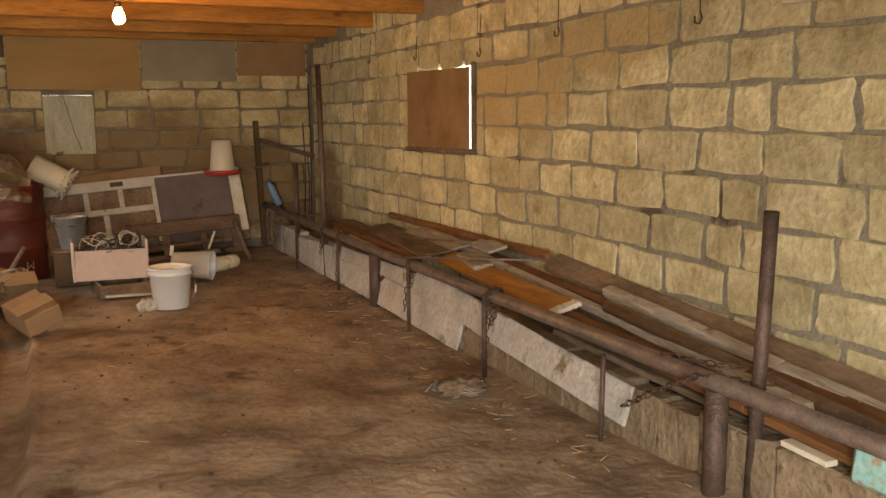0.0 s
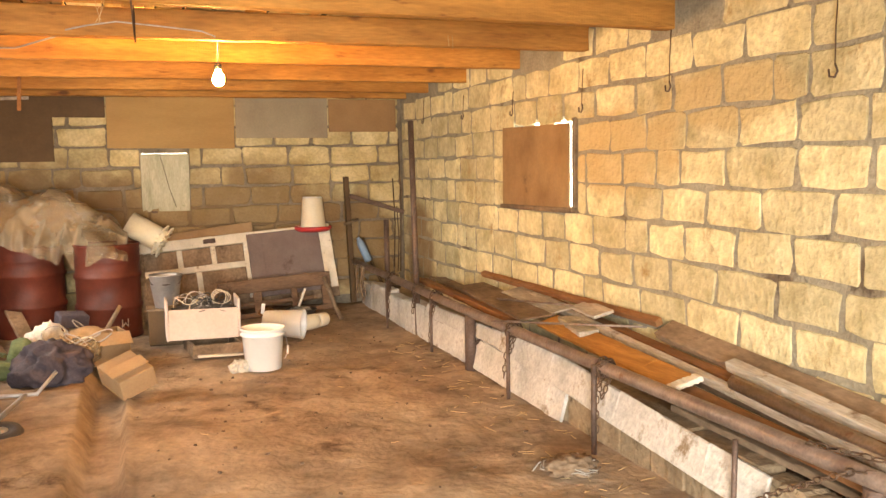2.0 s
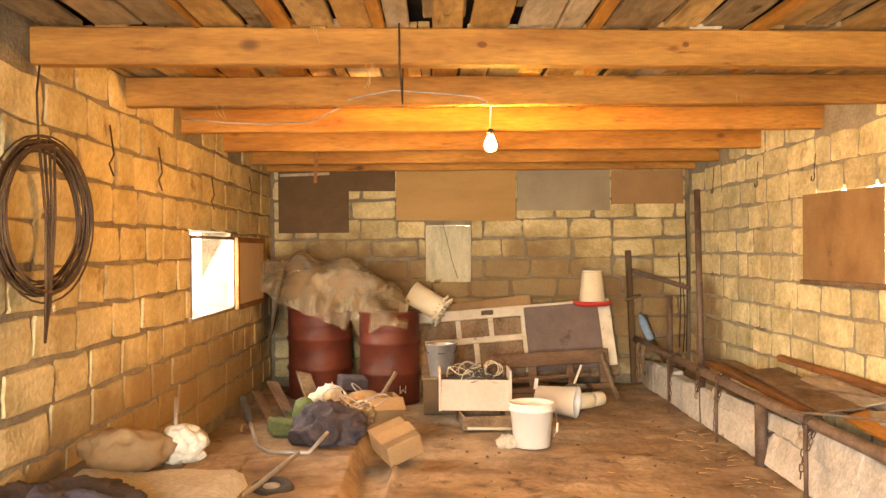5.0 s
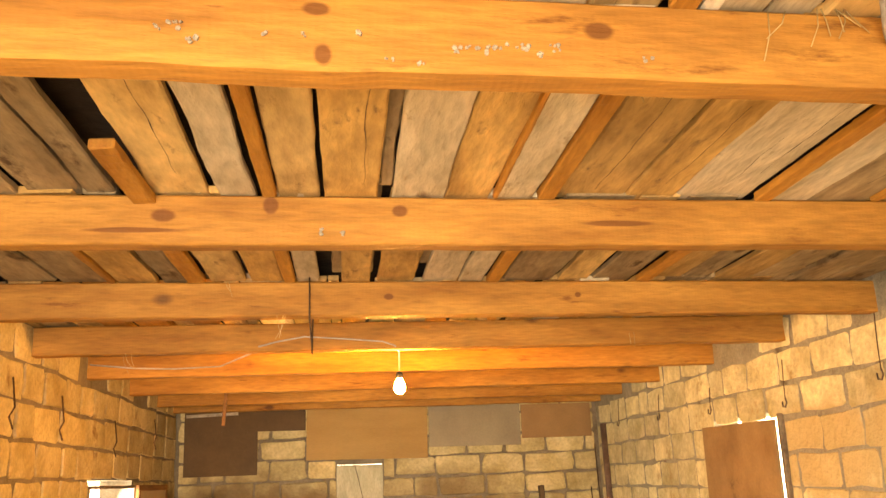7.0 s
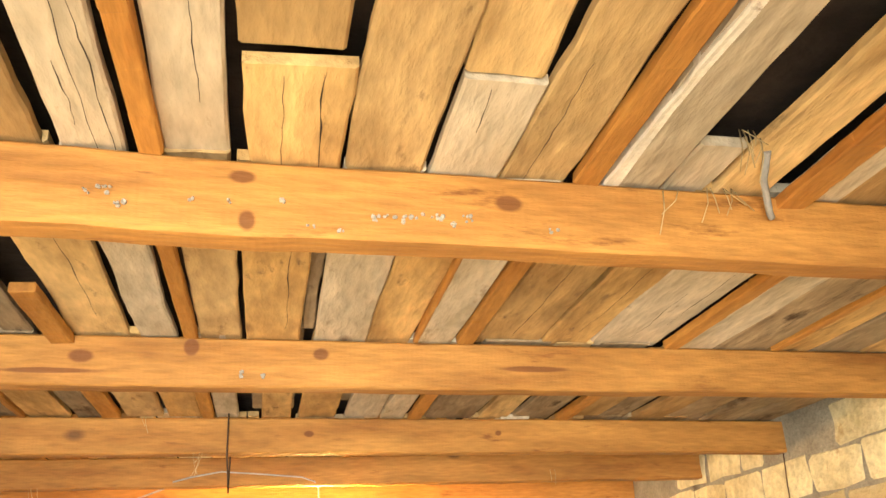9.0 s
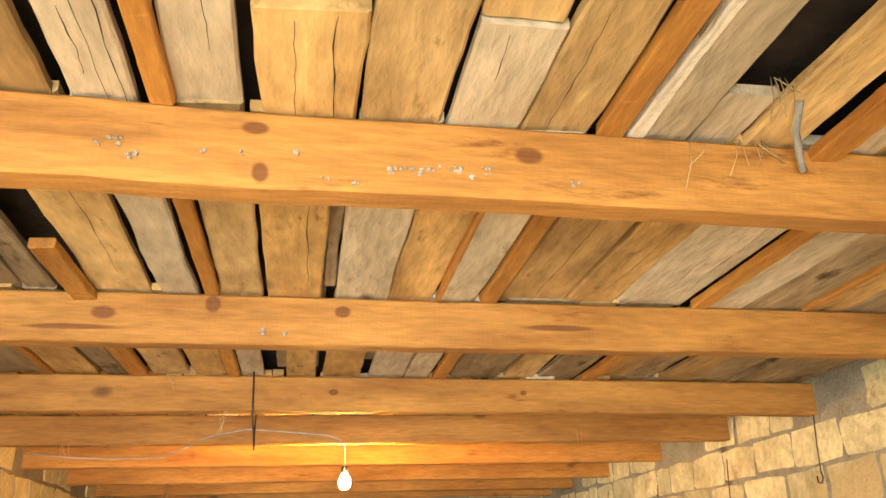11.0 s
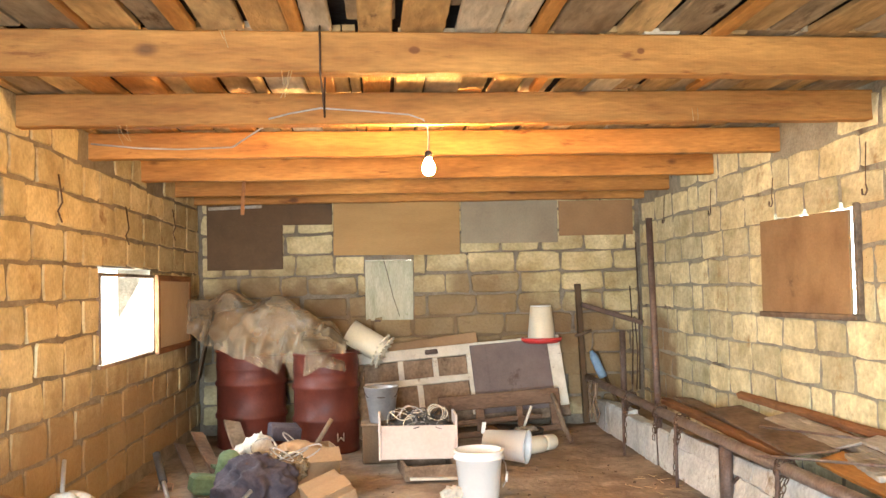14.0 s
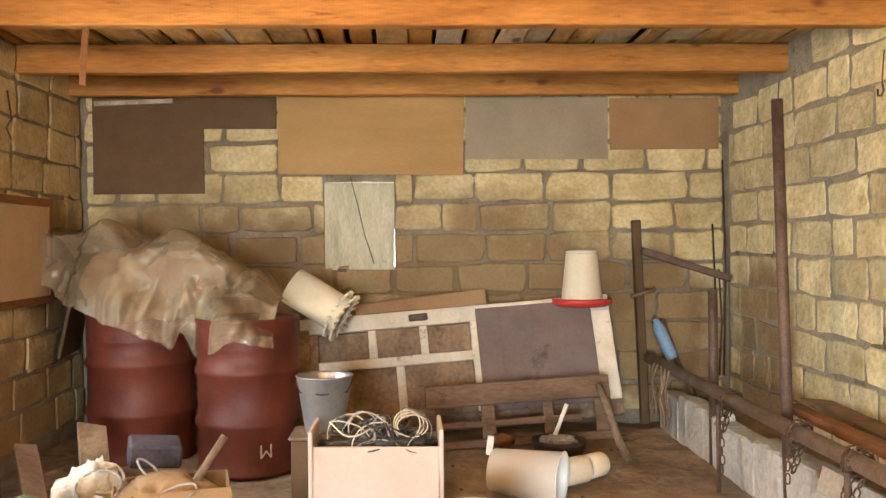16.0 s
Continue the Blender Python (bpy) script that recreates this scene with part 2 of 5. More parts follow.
M_DRUM = mat("red_drum_paint", (0.07, 0.016, 0.009), (0.14, 0.032, 0.019), 4, 0.5, 0.12, 50, rnd=0.1, spots=(0.09, 0.04, 0.025), spot_scale=6, spot_at=0.63, grain_span=(0.94, 1.05))
M_OLDWHITE = mat("flaked_white_paint", (0.6, 0.53, 0.41), (0.8, 0.74, 0.62), 5, 0.75, 0.25, 60, rnd=0.1, spots=(0.22, 0.12, 0.06), spot_scale=9, spot_at=0.6, grain_span=(0.94, 1.05))
M_OLDWOOD = mat("old_wood", (0.13, 0.085, 0.05), (0.31, 0.22, 0.145), 5, 0.85, 0.3, 40, rnd=0.25, stretch=(1, 0.4, 1), spots=(0.1, 0.06, 0.035), spot_scale=6, spot_at=0.6)
M_RUSTWOOD = mat("orange_wood", (0.14, 0.058, 0.022), (0.31, 0.145, 0.055), 6, 0.8, 0.25, 40, rnd=0.2, stretch=(2, 0.3, 2), spots=(0.14, 0.07, 0.03), spot_scale=6, spot_at=0.6)
M_ORANGEWOOD = mat("orange_plank", (0.3, 0.12, 0.025), (0.52, 0.25, 0.06), 6, 0.75, 0.25, 40, rnd=0.1, stretch=(3, 0.3, 3), spots=(0.22, 0.1, 0.035), spot_scale=6, spot_at=0.62)
M_GREYWOOD = mat("weathered_wood", (0.3, 0.255, 0.195), (0.54, 0.48, 0.4), 5, 0.9, 0.35, 40, rnd=0.2, stretch=(2, 0.3, 2), spots=(0.2, 0.13, 0.08), spot_scale=5, spot_at=0.6)
M_DARKWOOD = mat("dark_furniture_wood", (0.09, 0.052, 0.03), (0.19, 0.115, 0.07), 5, 0.7, 0.2, 40, rnd=0.15, stretch=(0.5, 2, 2), spots=(0.06, 0.035, 0.02), spot_scale=6, spot_at=0.6)
M_PURPLE = mat("worn_panel", (0.13, 0.095, 0.085), (0.2, 0.155, 0.14), 3, 0.75, 0.12, 60, rnd=0, spots=(0.1, 0.065, 0.05), spot_scale=4, spot_at=0.6, grain_span=(0.94, 1.05))
M_PINKBOX = mat("pale_box_paint", (0.56, 0.45, 0.38), (0.68, 0.57, 0.5), 3, 0.7, 0.1, 50, rnd=0, spots=(0.34, 0.24, 0.17), spot_scale=6, spot_at=0.64, grain_span=(0.94, 1.05))
M_GALV = mat("galvanised", (0.34, 0.34, 0.34), (0.5, 0.5, 0.5), 7, 0.45, 0.08, 60, metal=0.7, rnd=0, spots=(0.2, 0.17, 0.14), spot_scale=8, spot_at=0.62, grain_span=(0.94, 1.05))
M_PLASTER = mat("dirty_plaster", (0.36, 0.34, 0.3), (0.6, 0.575, 0.53), 4, 0.92, 0.4, 40, rnd=0.12, spots=(0.22, 0.16, 0.1), spot_scale=4, spot_at=0.58)
M_CARD = mat("cardboard", (0.25, 0.15, 0.075), (0.36, 0.235, 0.125), 3, 0.85, 0.1, 60, rnd=0.12, grain_span=(0.94, 1.05))
M_BAG = mat("dark_cloth", (0.04, 0.034, 0.044), (0.085, 0.07, 0.082), 6, 0.8, 0.3, 60, rnd=0)
M_PAPER = mat("pale_cloth", (0.46, 0.41, 0.33), (0.62, 0.57, 0.48), 5, 0.85, 0.3, 50, rnd=0.1)
M_STRAW = mat("straw", (0.4, 0.28, 0.12), (0.55, 0.42, 0.22), 8, 0.85, 0, 60, rnd=0.2, island=True)
M_CABLE = mat("cable", (0.2, 0.18, 0.16), (0.5, 0.46, 0.42), 3, 0.5, 0, 60, rnd=0.3)
M_DKCABLE = mat("dark_cable", (0.04, 0.035, 0.03), (0.09, 0.08, 0.07), 3, 0.5, 0, 60, rnd=0.3)
M_WIRE = mat("rusty_wire", (0.07, 0.04, 0.025), (0.13, 0.08, 0.05), 8, 0.6, 0.1, 80, metal=0.5, rnd=0.2)
M_BLUE = mat("blue_plastic", (0.15, 0.24, 0.36), (0.22, 0.33, 0.46), 4, 0.5, 0.05, 60, rnd=0)
M_TURQ = mat("turquoise_paint", (0.2, 0.45, 0.42), (0.4, 0.6, 0.55), 5, 0.7, 0.2, 50, rnd=0, spots=(0.36, 0.22, 0.1), spot_scale=12, spot_at=0.52)
M_PAINTBOARD = mat("green_white_board", (0.38, 0.37, 0.25), (0.6, 0.57, 0.43), 5, 0.75, 0.15, 50, rnd=0, spots=(0.2, 0.26, 0.13), spot_scale=6, spot_at=0.62, stretch=(3, 1, 0.6))
M_BLACK = mat("black_rubber", (0.025, 0.022, 0.02), (0.05, 0.045, 0.04), 6, 0.6, 0.1, 60, rnd=0)
M_GREEN = mat("dull_green", (0.08, 0.11, 0.05), (0.15, 0.19, 0.09), 6, 0.8, 0.2, 50, rnd=0.2)
M_DROP = mat("dry_mud", (0.3, 0.26, 0.2), (0.5, 0.45, 0.36), 20, 0.9, 0.3, 80, rnd=0)


def film_mat():
    m = bpy.data.materials.new("clear_dusty_film")
    m.use_nodes = True
    n, ln = m.node_tree.nodes, m.node_tree.links
    b = n["Principled BSDF"]
    b.inputs["Base Color"].default_value = (0.4, 0.31, 0.2, 1)
    b.inputs["Roughness"].default_value = 0.28
    tr = n.new("ShaderNodeBsdfTransparent")
    tr.inputs["Color"].default_value = (0.9, 0.82, 0.7, 1)
    mx = n.new("ShaderNodeMixShader")
    geo = n.new("ShaderNodeNewGeometry")
    no = n.new("ShaderNodeTexNoise")
    no.inputs["Scale"].default_value, no.inputs["Detail"].default_value = 4, 5
    ln.new(geo.outputs["Position"], no.inputs["Vector"])
    mr = n.new("ShaderNodeMapRange")
    mr.inputs["From Min"].default_value, mr.inputs["From Max"].default_value = 0.35, 0.65
    mr.inputs["To Min"].default_value, mr.inputs["To Max"].default_value = 0.28, 0.55
    ln.new(no.outputs["Fac"], mr.inputs["Value"])
    ln.new(mr.outputs[0], mx.inputs[0])
    ln.new(tr.outputs[0], mx.inputs[1])
    ln.new(b.outputs[0], mx.inputs[2])
    crinkle = n.new("ShaderNodeTexNoise")
    crinkle.inputs["Scale"].default_value, crinkle.inputs["Detail"].default_value = 11, 3
    crinkle.inputs["Distortion"].default_value = 1.6
    ln.new(geo.outputs["Position"], crinkle.inputs["Vector"])
    bp = n.new("ShaderNodeBump")
    bp.inputs["Strength"].default_value, bp.inputs["Distance"].default_value = 0.14, 0.03
    ln.new(crinkle.outputs["Fac"], bp.inputs["Height"])
    ln.new(bp.outputs[0], b.inputs["Normal"])
    ln.new(mx.outputs[0], n["Material Output"].inputs["Surface"])
    return m


M_FILM = film_mat()


def glow(name, colour, strength):
    m = bpy.data.materials.new(name)
    m.use_nodes = True
    b = m.node_tree.nodes["Principled BSDF"]
    b.inputs["Emission Color"].default_value = (*colour, 1)
    b.inputs["Emission Strength"].default_value = strength
    return m


M_BULB = glow("bulb_glow", (1.0, 0.5, 0.14), 2700.0)

# ---- mesh helpers ----


def part(name, bm, material, parent=None, label=""):
    me = bpy.data.meshes.new(name)
    bm.to_mesh(me)
    bm.free()
    me.materials.append(material)
    ob = new(name, me)
    if parent:
        ob.parent = parent
    if label:
        ob["label"] = label
    return ob


def thing(name, at, label, category, group="", kind="", turn=0.0):
    ob = new(name)
    ob.matrix_world = pose(*at, 0, 0, turn)
    ob.empty_display_size = 0.1
    return tagged(ob, label, category, group, kind)


def bm_box(sx, sy, sz, m=None, bevel=0.0, jitter=0.0, bm=None, cuts=0):
    """A box of that size round the origin, moved by m; bevelled or roughened."""
    own = bmesh.new()
    bmesh.ops.create_cube(own, size=1.0)
    bmesh.ops.scale(own, vec=(sx, sy, sz), verts=own.verts)
    if cuts:
        bmesh.ops.subdivide_edges(own, edges=[e for e in own.edges if e.calc_length() > 0.9 * max(sx, sy, sz)], cuts=cuts, use_grid_fill=True)
    if bevel:
        bmesh.ops.bevel(own, geom=own.edges[:], offset=bevel, segments=1, affect="EDGES", profile=0.6)
    if jitter:
        for v in own.verts:
            v.co += Vector((random.uniform(-1, 1), random.uniform(-1, 1), random.uniform(-1, 1))) * jitter
    if m is not None:
        own.transform(m)
    if bm is None:
        return own
    merge(bm, own)
    return bm


def merge(bm, other):
    me = bpy.data.meshes.new("scratch")
    other.to_mesh(me)
    other.free()
    bm.from_mesh(me)
    bpy.data.meshes.remove(me)
    return bm


def smooth(bm):
    for f in bm.faces:
        f.smooth = True
    return bm


def bm_lathe(profile, seg=28, m=None, soft=True):
    """A turned shape from (radius, z) pairs."""
    bm = bmesh.new()
    rings = []
    for r, z in profile:
        if r < 1e-5:
            rings.append([bm.verts.new((0, 0, z))])
        else:
            rings.append([bm.verts.new((r * math.cos(2 * math.pi * i / seg), r * math.sin(2 * math.pi * i / seg), z)) for i in range(seg)])
    for a, b in zip(rings, rings[1:]):
        for i in range(seg):
            j = (i + 1) % seg
            if len(a) == 1 and len(b) > 1:
                f = bm.faces.new((a[0], b[j], b[i]))
            elif len(b) == 1 and len(a) > 1:
                f = bm.faces.new((a[i], a[j], b[0]))
            elif len(a) > 1:
                f = bm.faces.new((a[i], a[j], b[j], b[i]))
            else:
                continue
            f.smooth = soft
    bmesh.ops.recalc_face_normals(bm, faces=bm.faces)
    if m is not None:
        bm.transform(m)
    return bm


def bm_tube(points, radius, seg=8, closed=False, bm=None):
    """A round tube along points."""
    bm = bm or bmesh.new()
    pts = [Vector(p) for p in points]
    rings = []
    count = len(pts)
    for i, p in enumerate(pts):
        a = pts[(i - 1) % count] if closed or i else p
        b = pts[(i + 1) % count] if closed or i < count - 1 else p
        d = (b - a).normalized()
        u = d.orthogonal().normalized() if not rings else (last_u - d * last_u.dot(d)).normalized()
        last_u = u
        w = d.cross(u)
        rings.append([bm.verts.new(p + radius * (math.cos(2 * math.pi * k / seg) * u + math.sin(2 * math.pi * k / seg) * w)) for k in range(seg)])
    pairs = list(zip(rings, rings[1:])) + ([(rings[-1], rings[0])] if closed else [])
    for a, b in pairs:
        for k in range(seg):
            bm.faces.new((a[k], a[(k + 1) % seg], b[(k + 1) % seg], b[k])).smooth = True
    if not closed:
        bm.faces.new(rings[0][::-1])
        bm.faces.new(rings[-1])
    return bm


def bm_between(a, b, w, h, bevel=0.004, jitter=0.0, cuts=0, up=(0, 0, 1)):
    """A plank of width w and thickness h from a to b; its thickness points along up."""
    a, b, up = Vector(a), Vector(b), Vector(up)
    d = (b - a)
    y = d.normalized()
    x = y.cross(up).normalized()
    z = x.cross(y)
    m = Matrix((x, y, z)).transposed().to_4x4()
    m.translation = (a + b) / 2
    return bm_box(w, d.length, h, m, bevel, jitter, cuts=cuts)


def single(name, bm, material, label, category, group="", kind=""):
    return tagged(part(name, bm, material), label, category, group, kind)


# ---- the large structure ----
LEFT_WIN = (4.0, 5.24, 0.9, 1.505)
RIGHT_WIN = (2.97, 4.13, 1.12, 1.748)
BACK_WIN = (1.58, 2.03, 1.03, 1.6)
DOOR = (0.3, 1.9, 0.0, 2.0)


def slab(u0, u1, z0, z1, holes, place):
    """A wall from boxes between its openings; place(u0, u1, z0, z1) gives a box's size and centre."""
    us = sorted({u0, u1, *[h[0] for h in holes], *[h[1] for h in holes]})
    zs = sorted({z0, z1, *[h[2] for h in holes], *[h[3] for h in holes]})
    bm = bmesh.new()
    for a, b in zip(us, us[1:]):
        for c, d in zip(zs, zs[1:]):
            if any(h[0] <= a and b <= h[1] and h[2] <= c and d <= h[3] for h in holes):
                continue
            size, centre = place(a, b, c, d)
            bm_box(*size, Matrix.Translation(centre), bm=bm)
    return bm


T = 0.24
TOP = 2.62
wall_east = single("wall_east", slab(S, B + T, -0.1, TOP, [RIGHT_WIN], lambda a, b, c, d: ((T, b - a, d - c), (W + T / 2, (a + b) / 2, (c + d) / 2))), M_MORTAR_EAST,
                   "wall of pale limestone blocks with grey mortar joints", "wall", kind="structure")
wall_west = single("wall_west", slab(S, B + T, -0.1, TOP, [LEFT_WIN], lambda a, b, c, d: ((T, b - a, d - c), (-T / 2, (a + b) / 2, (c + d) / 2))), M_MORTAR,
                   "wall of limestone blocks with an open window", "wall", kind="structure")
wall_north = single("wall_north", slab(0, W, -0.1, TOP, [BACK_WIN], lambda a, b, c, d: ((b - a, T, d - c), ((a + b) / 2, B + T / 2, (c + d) / 2))), M_MORTAR,
                    "back wall of limestone blocks, dirty brown low down", "wall", kind="structure")
wall_south = single("wall_south", slab(-T, W + T, -0.1, TOP, [DOOR], lambda a, b, c, d: ((b - a, T, d - c), ((a + b) / 2, S - T / 2, (c + d) / 2))), M_MORTAR,
                    "plain mortared wall with the doorway", "wall", kind="structure")


def height_noise(x, y):
    return 0.035 * noise.noise((x * 0.9, y * 0.9, 0)) + 0.016 * noise.noise((x * 3.1, y * 3.1, 2)) + 0.013 * noise.noise((x * 9, y * 9, 5))


def floor_mesh():
    bm = bmesh.new()
    nx, ny = 110, 240
    rows = []
    for j in range(ny + 1):
        y = S + (B - S) * j / ny
        row = []
        for i in range(nx + 1):
            x = W * i / nx
            z = height_noise(x, y)
            edge = 1.4 + 0.04 * noise.noise((0, y * 1.3, 7))
            if x < edge and y < 5.2:
                z += 0.03 - 0.12 * max(0.0, min(1.0, (x - edge + 0.27) / 0.06)) * max(0.0, min(1.0, (edge - x) / 0.05))
            row.append(bm.verts.new((x, y, z - 0.005)))
        rows.append(row)
    for a, b in zip(rows, rows[1:]):
        for i in range(nx):
            bm.faces.new((a[i], a[i + 1], b[i + 1], b[i])).smooth = True
    return bm


single("floor", floor_mesh(), M_DIRT, "trodden brown earth floor with a shallow gutter", "floor", kind="structure")
gm = bmesh.new()
bmesh.ops.create_grid(gm, x_segments=2, y_segments=2, size=400)
gm.transform(Matrix.Translation((0, 0, -0.12)))
single("ground", gm, mat("yard_earth", (0.2, 0.18, 0.1), (0.3, 0.27, 0.15), 0.6, 0.95, 0, 6, rnd=0), "dry yard ground outside", "ground", kind="structure")

M_BACKDROP = glow("bright_daylight", (1.0, 0.98, 0.92), 10.0)
single("backdrop_east", bm_box(0.02, 6.0, 2.6, Matrix.Translation((W + 0.5, 5.2, 1.6))), M_BACKDROP, "bright hazy daylight beyond the side window", "backdrop", kind="structure")
single("backdrop_west", bm_box(0.02, 5.6, 2.6, Matrix.Translation((-0.6, 6.3, 1.5))), M_BACKDROP, "bright hazy daylight beyond the open window", "backdrop", kind="structure")
single("backdrop_north", bm_box(2.4, 0.02, 2.2, Matrix.Translation((1.8, B + 0.6, 1.7))), M_BACKDROP, "bright hazy daylight beyond the back window", "backdrop", kind="structure")

# ceiling boards in one mesh, over them a near-black sheet for the loft's shade; each beam as (y at the west wall, y at
# the east wall)
BEAMS = [(-3.2, -3.2), (-2.1, -2.05), (-0.79, -0.57), (0.455, 0.6), (1.66, 1.86), (2.77, 2.8), (3.85, 3.87), (4.98, 4.98), (6.04, 6.04), (6.79, 6.79)]


def beam_y(i, x):
    return BEAMS[i][0] + (BEAMS[i][1] - BEAMS[i][0]) * x / W


def add_board(bm, x0, x1, y0, y1, z, tone, seed, wane=1.0, thick=0.024, skew=0.0):
    """A rough sawn board under the loft, along y, with wavering waney edges and a slight cup."""
    count = max(4, int((y1 - y0) / 0.07))
    rings = []
    for k in range(count + 1):
        y = y0 + (y1 - y0) * k / count
        dl = wane * (0.007 * noise.noise((seed, y * 3.0, 0)) + 0.004 * noise.noise((seed, y * 14, 3)))
        dr = wane * (0.007 * noise.noise((seed + 40, y * 3.0, 0)) + 0.004 * noise.noise((seed + 40, y * 14, 3)))
        if 0 < k < count:
            end = 0.0
        else:
            end = 0.012 * noise.noise((seed, 7.0, k))
        dx = skew * (k / count - 0.5)
        zz = z + 0.004 * noise.noise((seed, y * 2, 9))
        a, b = x0 + dl + dx, x1 + dr + dx
        c = min(0.006, (b - a) * 0.12)
        rings.append([bm.verts.new(p) for p in ((a, y + end, zz + 0.005), (a + c, y + end, zz), ((a + b) / 2, y, zz + 0.0015), (b - c, y - end, zz), (b, y - end, zz + 0.005), (b, y - end, zz + thick), (a, y + end, zz + thick))])
    faces = []
    for p, q in zip(rings, rings[1:]):
        for k in range(7):
            faces.append(bm.faces.new((p[k], p[(k + 1) % 7], q[(k + 1) % 7], q[k])))
    faces += [bm.faces.new(rings[0][::-1]), bm.faces.new(rings[-1])]
    for f in faces:
        f.material_index = tone


# tones: 0 tan, 1 pale grey, 2 dark brown, 3 warm orange
BAY_DOOR = [(1.1, 1.262, 0), (1.302, 1.414, 1), (1.486, 1.608, 1), (1.828, 1.99, 0), (2.155, 2.296, 0), (2.382, 2.512, 1), (2.636, 2.766, 0), (2.82, 2.96, 1), (2.965, 3.1, 0), (3.13, 3.3, 0), (3.305, 3.42, 1), (3.45, 3.6, 0), (3.61, 3.8, 2), (3.81, 3.96, 0), (3.97, 4.2, 1)]
BAY_LEFT_END = [(0.02, 0.2, 0), (0.21, 0.36, 2), (0.38, 0.53, 0), (0.55, 0.72, 1), (0.73, 0.9, 0), (0.92, 1.08, 2)]
BAY_MIDDLE = [(0.02, 0.17, 2), (0.2, 0.36, 0), (0.38, 0.55, 0), (0.57, 0.7, 2), (0.72, 0.885, 2), (0.9, 0.985, 2), (1.095, 1.265, 0), (1.292, 1.4, 1), (1.472, 1.6, 0), (1.616, 1.785, 0), (1.826, 1.994, 1), (2.0, 2.152, 0), (2.16, 2.288, 1), (2.372, 2.595, 0), (2.6, 2.77, 0), (2.774, 3.03, 1), (3.112, 3.252, 1), (3.256, 3.46, 2), (3.5, 3.64, 0), (3.65, 3.84, 2), (3.85, 3.98, 0), (4.0, 4.22, 2)]
BAY_FAR = [(0.02, 0.2, 2), (0.24, 0.44, 2), (0.46, 0.66, 2), (0.69, 0.86, 0), (0.885, 0.985, 2), (1.085, 1.24, 0), (1.26, 1.4, 0), (1.462, 1.56, 1), (1.66, 1.785, 0), (1.825, 1.99, 0), (2.03, 2.19, 1), (2.2, 2.31, 1), (2.4, 2.64, 2), (2.66, 2.8, 0), (2.83, 3.01, 2), (3.11, 3.26, 0), (3.27, 3.4, 2), (3.43, 3.6, 0), (3.62, 3.79, 2), (3.82, 4.0, 2), (4.02, 4.22, 2)]
rnd = random.Random(5)
cm = bmesh.new()
for first, boards in ((1, BAY_LEFT_END + BAY_DOOR), (2, BAY_MIDDLE), (3, BAY_FAR)):
    for x0, x1, tone in boards:
        y0, y1 = beam_y(first, x0) + 0.02, beam_y(first + 1, x0) + 0.06
        add_board(cm, x0, x1, y0, y1, H + rnd.choice([0.0, 0.004, 0.01, 0.016]), tone, rnd.uniform(0, 900), 1.0, skew=rnd.uniform(-0.012, 0.012))
# short butted boards of the bay beside the door, and narrow slips in the wide gaps
for x0, x1, y0, y1, up, tone in ((1.636, 1.816, -1.03, -0.64, -0.002, 0), (1.625, 1.8, -2.05, -1.06, 0.014, 0), (1.998, 2.146, -1.02, -0.62, 0.0, 1), (1.995, 2.135, -2.05, -1.03, 0.008, 0), (2.518, 2.62, -0.83, -0.58, 0.01, 1), (1.782, 1.822, -0.66, 0.5, 0.03, 2), (2.378, 2.406, -2.05, -0.6, -0.004, 4), (1.62, 1.8, 0.5, 1.72, 0.034, 2), (1.99, 2.06, 0.5, 1.55, 0.03, 2)):
    add_board(cm, x0, x1, y0, y1, H + up, tone, x0 * 70, 1.6)
# board cracks laid on as thin near-black ribbons
for x, y0, y1, up in ((1.365, -1.9, -0.66, -0.003), (1.392, -1.2, -0.66, -0.003), (1.34, -1.0, -0.8, -0.003), (1.7, -1.0, -0.66, -0.004), (1.768, -1.02, -0.66, -0.004), (1.56, -1.3, -0.9, -0.003), (2.2, -1.1, -0.64, -0.003), (2.05, -1.0, -0.85, -0.003), (1.735, -0.6, 0.4, -0.003), (1.2, -0.4, 0.3, -0.003), (2.47, -0.3, 0.45, -0.003), (2.69, -0.2, 0.4, -0.003), (2.95, -0.3, 0.3, -0.003), (2.88, 0.0, 0.45, -0.003), (3.36, -0.4, 0.4, -0.003)):
    count, side = 16, []
    for k in range(count + 1):
        y = y0 + (y1 - y0) * k / count
        wide = 0.0005 + 0.0022 * abs(noise.noise((x * 30, y * 9, 1))) * math.sin(math.pi * k / count)
        mid = x + 0.012 * noise.noise((x * 50, y * 5, 2)) + 0.004 * noise.noise((x * 50, y * 21, 2))
        side.append((cm.verts.new((mid - wide, y, H + up)), cm.verts.new((mid + wide, y, H + up))))
    for p, q in zip(side, side[1:]):
        cm.faces.new((p[0], p[1], q[1], q[0])).material_index = 5
for y_from, y_to in ((S, -2.04), (1.8, B)):
    x = 0.0
    while x < W:
        w = rnd.choice([0.06, 0.12, 0.15, 0.17, 0.19, 0.15, 0.21])
        y = y_from
        while y < y_to:
            y2 = min(y_to, y + rnd.choice([1.1, 2.2, 2.4, 3.3]))
            gap = rnd.choice([0.005, 0.008, 0.012, 0.02, 0.03])
            add_board(cm, x, x + w - gap, y + 0.004, y2 - 0.004, H + rnd.choice([0, 0.006, 0.014, 0.03]), rnd.choice([0, 0, 0, 1, 2, 3]), rnd.uniform(0, 900))
            y = y2
        x += w
ceiling = single("ceiling", cm, M_PLANK, "rough grey and orange ceiling boards with dark gaps", "ceiling", kind="structure")
